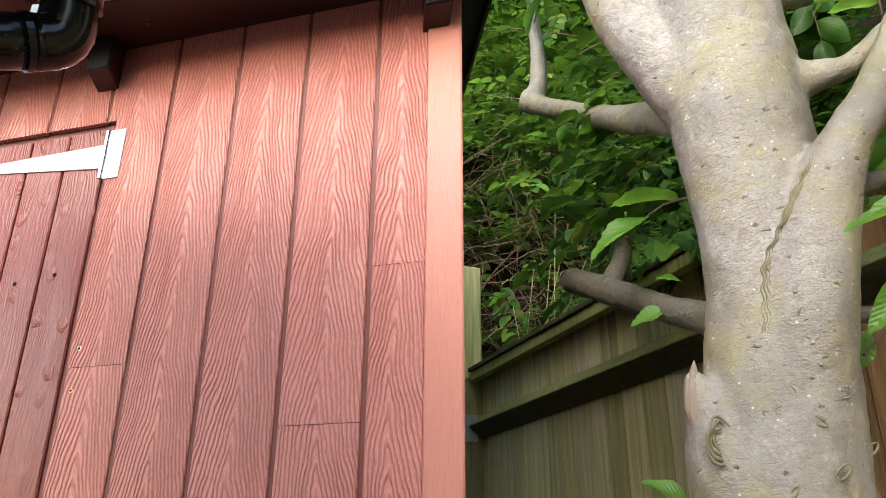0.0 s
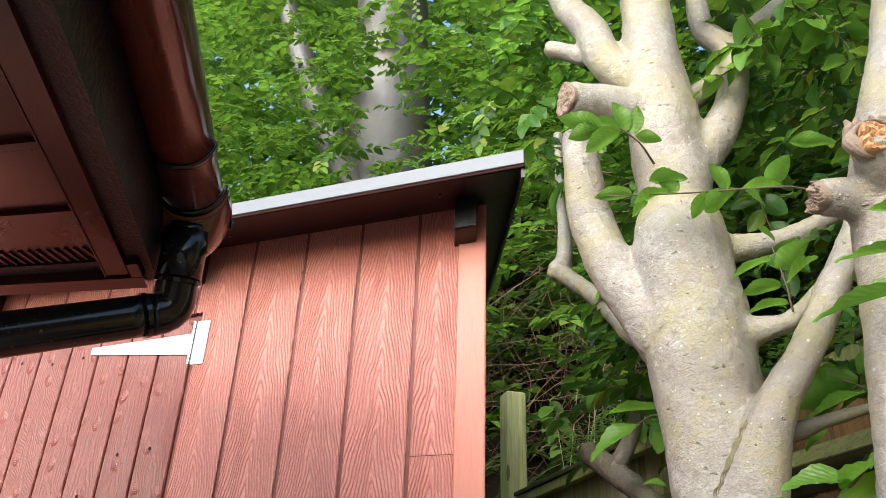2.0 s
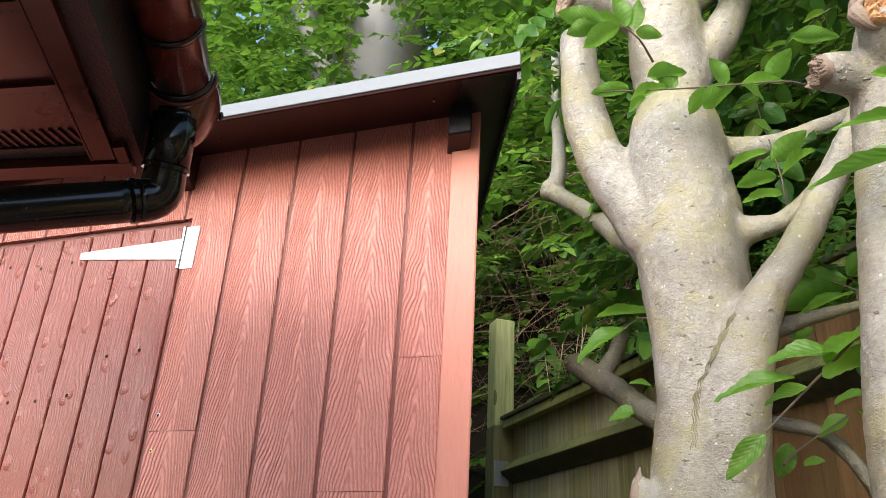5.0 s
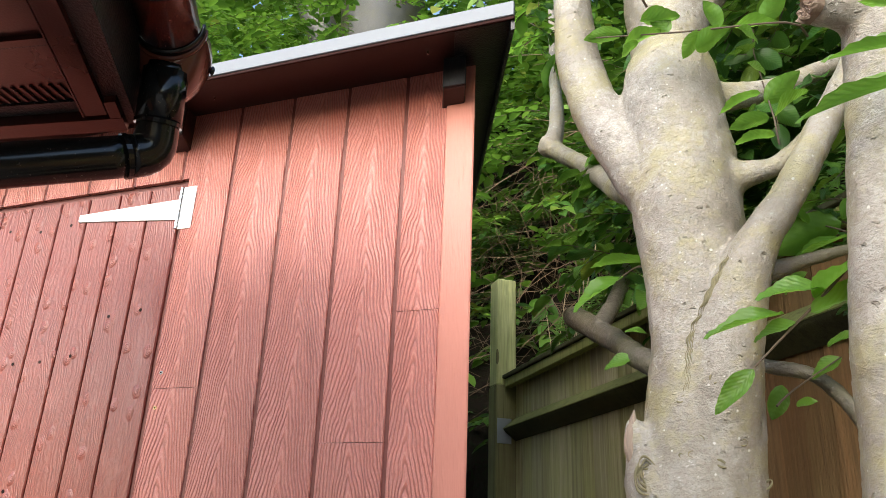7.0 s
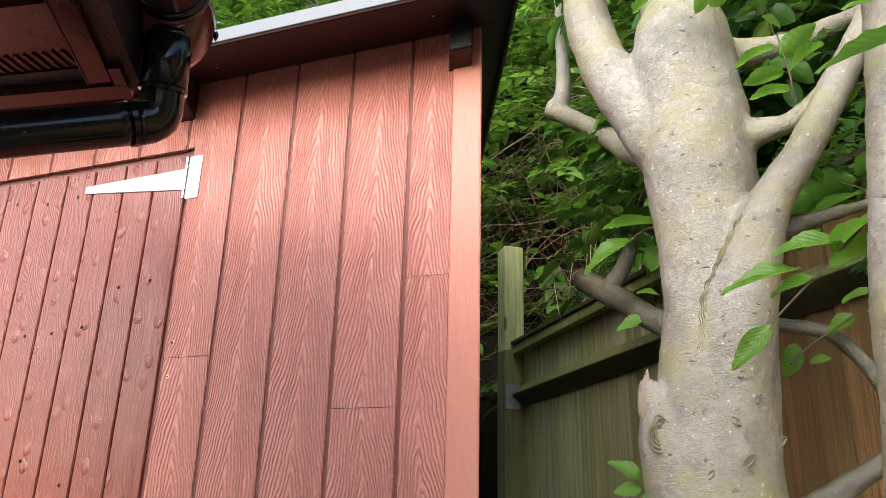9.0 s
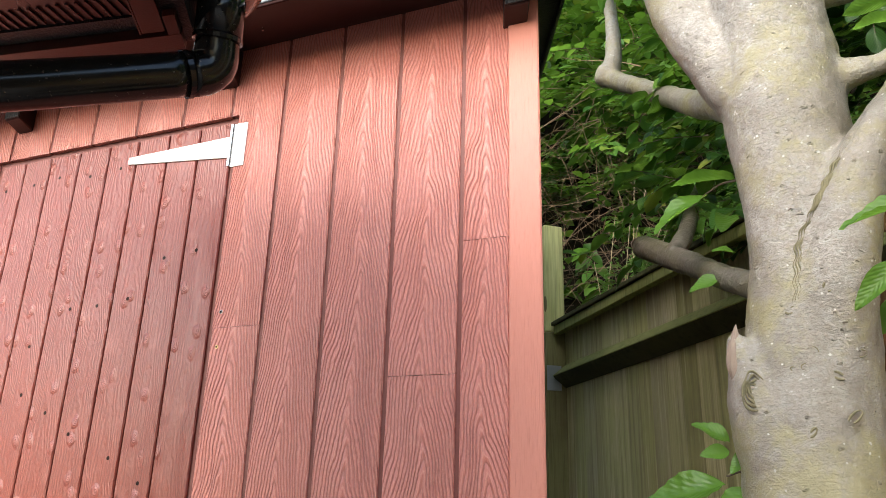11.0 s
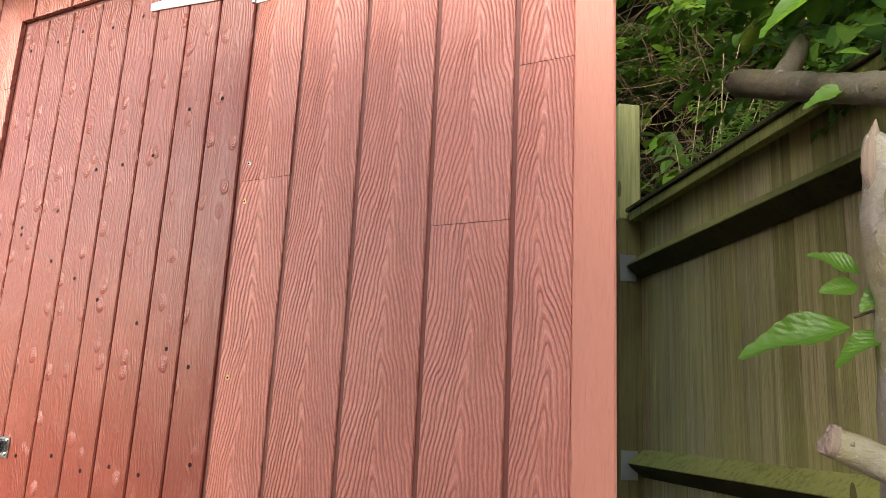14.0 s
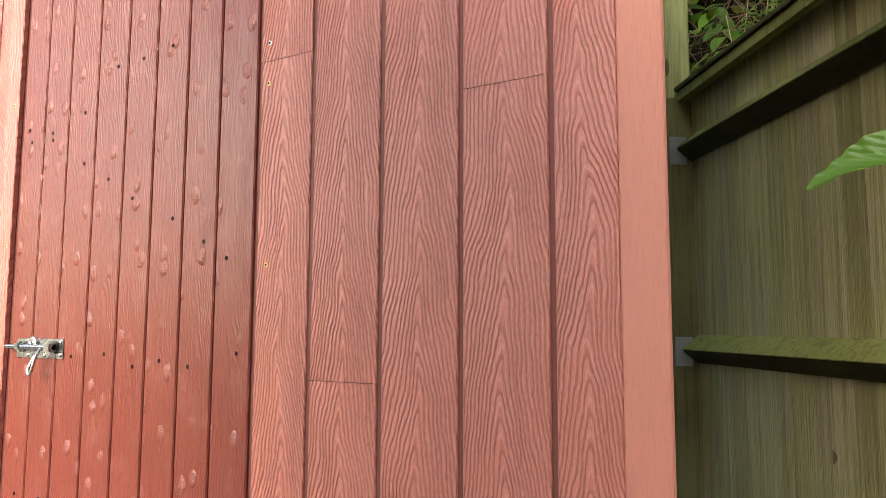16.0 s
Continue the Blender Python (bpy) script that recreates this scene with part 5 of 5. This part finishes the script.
def build_second_beech():
    tree = empty("beech_tree", "slender pale beech with a freshly broken stub", "tree")
    rng = random.Random(9)
    trunk = [(0.34, 1.10, 0.1, 0.075), (0.36, 1.08, 0.9, 0.055), (0.392, 1.06, 1.48, 0.046), (0.410, 1.06, 1.641, 0.044), (0.430, 1.06, 1.788, 0.044), (0.449, 1.06, 1.902, 0.050), (0.467, 1.06, 2.001, 0.054), (0.501, 1.06, 2.124, 0.050), (0.537, 1.06, 2.249, 0.046), (0.60, 1.07, 2.5, 0.043), (0.72, 1.09, 2.95, 0.038)]
    cut = [(0.462, 1.06, 1.965, 0.036), (0.445, 1.01, 1.990, 0.030), (0.438, 0.975, 2.024, 0.0285)]
    left = [(0.455, 1.06, 1.955, 0.036), (0.402, 1.03, 1.966, 0.029), (0.366, 1.012, 1.963, 0.0245)]
    right = [(0.46, 1.06, 1.93, 0.036), (0.52, 1.03, 1.975, 0.026), (0.56, 1.01, 2.04, 0.022)]
    small = [(0.395, 1.06, 1.53, 0.022), (0.362, 1.04, 1.535, 0.010)]
    woody("trunk", [trunk, cut, left, right, small], tree, 0.0045, 6)
    part("broken_face", disc_blob((0.4395, 0.966, 2.014), (0.0, -0.97, 0.05), 0.0225, 0.006, rng, rough=0.3), CUTFRESH, tree, "fresh orange broken wood")
    ring = [(0.439 + 0.027 * math.cos(w), 0.972 + 0.004 * math.sin(3 * w), 2.018 + 0.027 * math.sin(w), 0.0070 + 0.003 * math.sin(2 * w + 1)) for w in [2 * math.pi * i / 12 for i in range(12)]]
    part("bark_rim", tube(ring + ring[:1], 12, 0.003, wobble=1.1), CUTWOOD, tree, "ragged bark rim round the break")
    for k in range(9):
        x = 0.412 + 0.007 * k + rng.uniform(-0.004, 0.004)
        h = rng.uniform(0.008, 0.022)
        part("splinter", tube([(x, 0.990, 2.032, 0.010), (x + rng.uniform(-0.004, 0.004), 0.982, 2.040 + h * 0.5, 0.008), (x + rng.uniform(-0.004, 0.004), 0.978, 2.042 + h, 0.003)], 10, 0.002, wobble=0.9), CUTWOOD, tree, "ragged knobbly splinter", smooth=True)
    part("cut_face", disc_blob((0.363, 1.010, 1.963), (-0.9, -0.4, 0.0), 0.022, 0.006, rng, rough=0.35), CUTWOOD, tree, "old knobbly brown end")
    return tree


NEAR_TPL = leaf_template(28, 0.24, 0.11, 0.007, 0.030)


def near_leaf(parent, base, tip, width, roll=0.0, face=Vector((0.15, -0.75, 0.65))):
    """One leaf as a part of its own, from its base to its tip."""
    base, tip = Vector(base), Vector(tip)
    way = tip - base
    lv = Leaves(NEAR_TPL)
    if base.y < 1.0:
        face = Vector((0.1, -0.22, 0.95))    # the closest leaves are seen edge-on
    elif base.z > 1.88:
        face = Vector((0.1, 0.30, 0.92))     # high leaves lie flat and are seen from below
    n = Matrix.Rotation(roll, 3, way.normalized()) @ face
    lv.add((0, 0, 0), way, n, way.length * 1.10, min(width * 1.4, way.length * 0.64))
    me = lv.mesh("leaf", LEAF_NEAR)
    return part("leaf", me, None, parent, at=Matrix.Translation(base))


def sprig(parent, twig, leaves, rng, dy=0.0):
    """A twig with its leaves: rows of base, tip and width."""
    if twig:
        bm = tube([(x, y + dy, z, r) for x, y, z, r in twig], 6, 0.02)
        part("twig", bm, TWIG_D, parent)
    for x0, y0, z0, x1, y1, z1, w in leaves:
        near_leaf(parent, (x0, y0 + dy, z0), (x1, y1 + dy + rng.uniform(-0.025, 0.02), z1), w, rng.uniform(-0.5, 0.5))


def build_near_leaves(beech, second):
    rng = random.Random(21)
    sprig(second, [(0.40, 1.07, 1.66, 0.003), (0.347, 1.15, 1.615, 0.0022), (0.300, 1.15, 1.57, 0.0018), (0.250, 1.15, 1.521, 0.0013)],
          [(0.347, 1.15, 1.623, 0.268, 1.15, 1.616, 0.035), (0.326, 1.15, 1.590, 0.402, 1.12, 1.615, 0.043), (0.294, 1.15, 1.590, 0.199, 1.15, 1.571, 0.026),
           (0.308, 1.15, 1.577, 0.256, 1.15, 1.564, 0.020), (0.249, 1.15, 1.518, 0.200, 1.15, 1.468, 0.021), (0.335, 1.16, 1.61, 0.385, 1.10, 1.645, 0.036)], rng)
    sprig(beech, [(0.336, 1.31, 1.925, 0.0018), (0.334, 1.302, 1.945, 0.0017), (0.333, 1.30, 1.97, 0.0016), (0.323, 1.30, 2.045, 0.0012)],
          [(0.318, 1.3, 2.022, 0.251, 1.3, 2.002, 0.028), (0.329, 1.3, 2.055, 0.311, 1.3, 2.093, 0.028), (0.323, 1.3, 2.002, 0.373, 1.3, 2.040, 0.030),
           (0.332, 1.3, 1.971, 0.382, 1.3, 2.028, 0.042), (0.326, 1.3, 1.973, 0.268, 1.3, 1.974, 0.026), (0.331, 1.3, 1.937, 0.267, 1.3, 1.925, 0.024)], rng)
    sprig(second, [(0.52, 1.04, 1.84, 0.003), (0.47, 0.97, 1.835, 0.002), (0.43, 0.95, 1.828, 0.0015)],
          [(0.475, 0.95, 1.838, 0.365, 0.95, 1.848, 0.014), (0.465, 0.95, 1.796, 0.330, 0.95, 1.788, 0.015), (0.47, 0.95, 1.88, 0.40, 0.93, 1.888, 0.022)], rng)
    sprig(beech, [(0.14, 1.45, 2.33, 0.003), (0.118, 1.40, 2.355, 0.002), (0.085, 1.38, 2.385, 0.0015)],
          [(0.050, 1.38, 2.395, -0.030, 1.38, 2.425, 0.036), (0.085, 1.38, 2.380, 0.012, 1.38, 2.345, 0.036), (0.098, 1.38, 2.375, 0.080, 1.38, 2.440, 0.040),
           (0.110, 1.38, 2.365, 0.125, 1.38, 2.415, 0.036), (0.114, 1.38, 2.359, 0.160, 1.38, 2.349, 0.028), (0.085, 1.38, 2.385, 0.035, 1.37, 2.42, 0.032), (0.045, 1.38, 2.40, -0.02, 1.36, 2.385, 0.030)], rng, -0.045)
    sprig(beech, [(0.42, 1.42, 2.19, 0.0025), (0.380, 1.36, 2.184, 0.002), (0.20, 1.36, 2.205, 0.0016), (0.026, 1.36, 2.230, 0.0012)],
          [(0.096, 1.36, 2.200, 0.160, 1.36, 2.227, 0.034), (0.094, 1.36, 2.226, 0.026, 1.36, 2.232, 0.025), (0.129, 1.36, 2.246, 0.198, 1.36, 2.233, 0.054),
           (0.224, 1.36, 2.160, 0.277, 1.36, 2.205, 0.050), (0.292, 1.36, 2.195, 0.363, 1.36, 2.205, 0.046), (0.392, 1.36, 2.282, 0.463, 1.36, 2.267, 0.026),
           (0.123, 1.36, 2.200, 0.090, 1.36, 2.173, 0.030), (0.24, 1.36, 2.20, 0.20, 1.36, 2.165, 0.036), (0.34, 1.37, 2.20, 0.38, 1.36, 2.235, 0.034), (0.18, 1.36, 2.21, 0.15, 1.35, 2.26, 0.04), (0.27, 1.36, 2.20, 0.25, 1.35, 2.25, 0.04), (0.30, 1.36, 2.19, 0.33, 1.35, 2.15, 0.035)], rng, -0.02)
    sprig(beech, [(0.12, 1.50, 1.28, 0.003), (0.06, 1.54, 1.30, 0.0022), (0.02, 1.55, 1.29, 0.0016)],
          [(0.018, 1.55, 1.277, -0.108, 1.55, 1.251, 0.046), (0.030, 1.55, 1.345, -0.022, 1.55, 1.378, 0.050), (0.028, 1.55, 1.330, -0.013, 1.55, 1.325, 0.034),
           (0.06, 1.54, 1.27, 0.0, 1.53, 1.235, 0.04), (0.07, 1.54, 1.33, 0.03, 1.53, 1.30, 0.04)], rng)
    sprig(beech, [(0.10, 1.63, 1.85, 0.003), (0.05, 1.74, 1.89, 0.002), (0.0, 1.75, 1.86, 0.0014)],
          [(0.084, 1.75, 1.905, -0.036, 1.75, 1.913, 0.086), (0.026, 1.75, 1.875, -0.082, 1.75, 1.812, 0.055), (0.036, 1.75, 1.688, -0.025, 1.75, 1.674, 0.030), (0.07, 1.75, 1.74, 0.03, 1.72, 1.745, 0.03)], rng)
    sprig(beech, [(0.46, 1.57, 1.84, 0.003), (0.47, 1.62, 1.88, 0.002), (0.43, 1.62, 1.90, 0.0014)],
          [(0.459, 1.62, 1.905, 0.334, 1.62, 1.868, 0.062), (0.465, 1.62, 1.874, 0.361, 1.62, 1.841, 0.044), (0.387, 1.62, 1.808, 0.343, 1.62, 1.779, 0.034), (0.46, 1.62, 1.91, 0.50, 1.60, 1.96, 0.05), (0.40, 1.60, 1.90, 0.36, 1.60, 1.94, 0.04)], rng)
    sprig(beech, [(0.30, 1.60, 1.55, 0.0025), (0.33, 1.62, 1.58, 0.002), (0.42, 1.62, 1.64, 0.0012)],
          [(0.315, 1.62, 1.592, 0.294, 1.62, 1.535, 0.043), (0.334, 1.62, 1.554, 0.363, 1.62, 1.558, 0.028), (0.421, 1.62, 1.638, 0.370, 1.62, 1.610, 0.045), (0.432, 1.62, 1.648, 0.474, 1.62, 1.624, 0.040), (0.40, 1.62, 1.66, 0.45, 1.61, 1.68, 0.04)], rng)
    sprig(beech, [(-0.26, 2.44, 2.95, 0.002), (-0.22, 2.32, 2.94, 0.0015)],
          [(-0.215, 2.30, 2.928, -0.275, 2.30, 2.792, 0.030), (-0.23, 2.32, 2.95, -0.16, 2.30, 2.97, 0.03)], rng)
    # thinner sprays higher in the crown
    lv, tw = Leaves(leaf_template(12, 0.24, 0.20, 0.006, 0.035)), Twigs()
    for i in range(60):
        q = Vector((rng.uniform(0.25, 0.75), rng.uniform(1.35, 1.9), rng.uniform(2.42, 3.2)))
        if q.x < 0.42 and q.y < 1.62 or q.x > 0.45 and q.z < 2.5 and q.y < 1.5:
            continue
        spray(lv, tw, q, (rng.uniform(-1, 0.6), rng.uniform(-0.8, 0.4), rng.uniform(-0.4, 0.2)), rng, rng.randint(5, 8), rng.uniform(0.06, 0.085))
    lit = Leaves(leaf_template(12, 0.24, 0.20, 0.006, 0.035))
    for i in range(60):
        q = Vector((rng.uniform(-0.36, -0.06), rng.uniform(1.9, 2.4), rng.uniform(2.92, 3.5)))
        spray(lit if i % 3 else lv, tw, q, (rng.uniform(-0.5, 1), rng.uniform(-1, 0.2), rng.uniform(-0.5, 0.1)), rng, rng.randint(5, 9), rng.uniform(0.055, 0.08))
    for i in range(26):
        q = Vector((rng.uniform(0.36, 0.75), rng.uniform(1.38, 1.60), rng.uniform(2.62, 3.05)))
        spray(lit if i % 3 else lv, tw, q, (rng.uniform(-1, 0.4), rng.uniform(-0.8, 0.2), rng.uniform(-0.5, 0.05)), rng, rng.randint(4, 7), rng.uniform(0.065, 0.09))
    for i in range(70):
        q = Vector((rng.uniform(-0.25, 0.30), rng.uniform(2.1, 2.9), rng.uniform(2.15, 2.9)))
        if q.x < 0.06 and q.y < 2.58:
            continue
        spray(lv, tw, q, (rng.uniform(-1, 0.5), rng.uniform(-1, 0.2), rng.uniform(-0.5, 0.1)), rng, rng.randint(6, 9), rng.uniform(0.06, 0.09))
    for i in range(16):
        q = Vector((rng.uniform(-0.06, 0.14), rng.uniform(2.0, 2.5), rng.uniform(2.0, 2.4)))
        spray(lv, tw, q, (rng.uniform(-1, 0.3), rng.uniform(-1, 0.0), rng.uniform(-0.5, 0.1)), rng, rng.randint(5, 8), rng.uniform(0.07, 0.10))
    for i in range(46):
        q = Vector((rng.uniform(0.45, 1.0), rng.uniform(1.62, 1.95), rng.uniform(1.75, 2.5)))
        spray(lv, tw, q, (rng.uniform(-1, 0.5), rng.uniform(-1, 0.2), rng.uniform(-0.5, 0.1)), rng, rng.randint(5, 8), rng.uniform(0.06, 0.09))
    tagged(part("sunlit_crown", lit.mesh("sunlit_crown", LEAF_NEAR), None, beech, "bright lime-green leaves, sunlight put into their colour"), kind="stuff")
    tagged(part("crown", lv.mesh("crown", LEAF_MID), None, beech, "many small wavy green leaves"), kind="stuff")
    tagged(part("twig_work", tw.mesh("twig_work", TWIG_D), None, beech), kind="stuff")


build_near_leaves(build_beech(), build_second_beech())
build_fence()
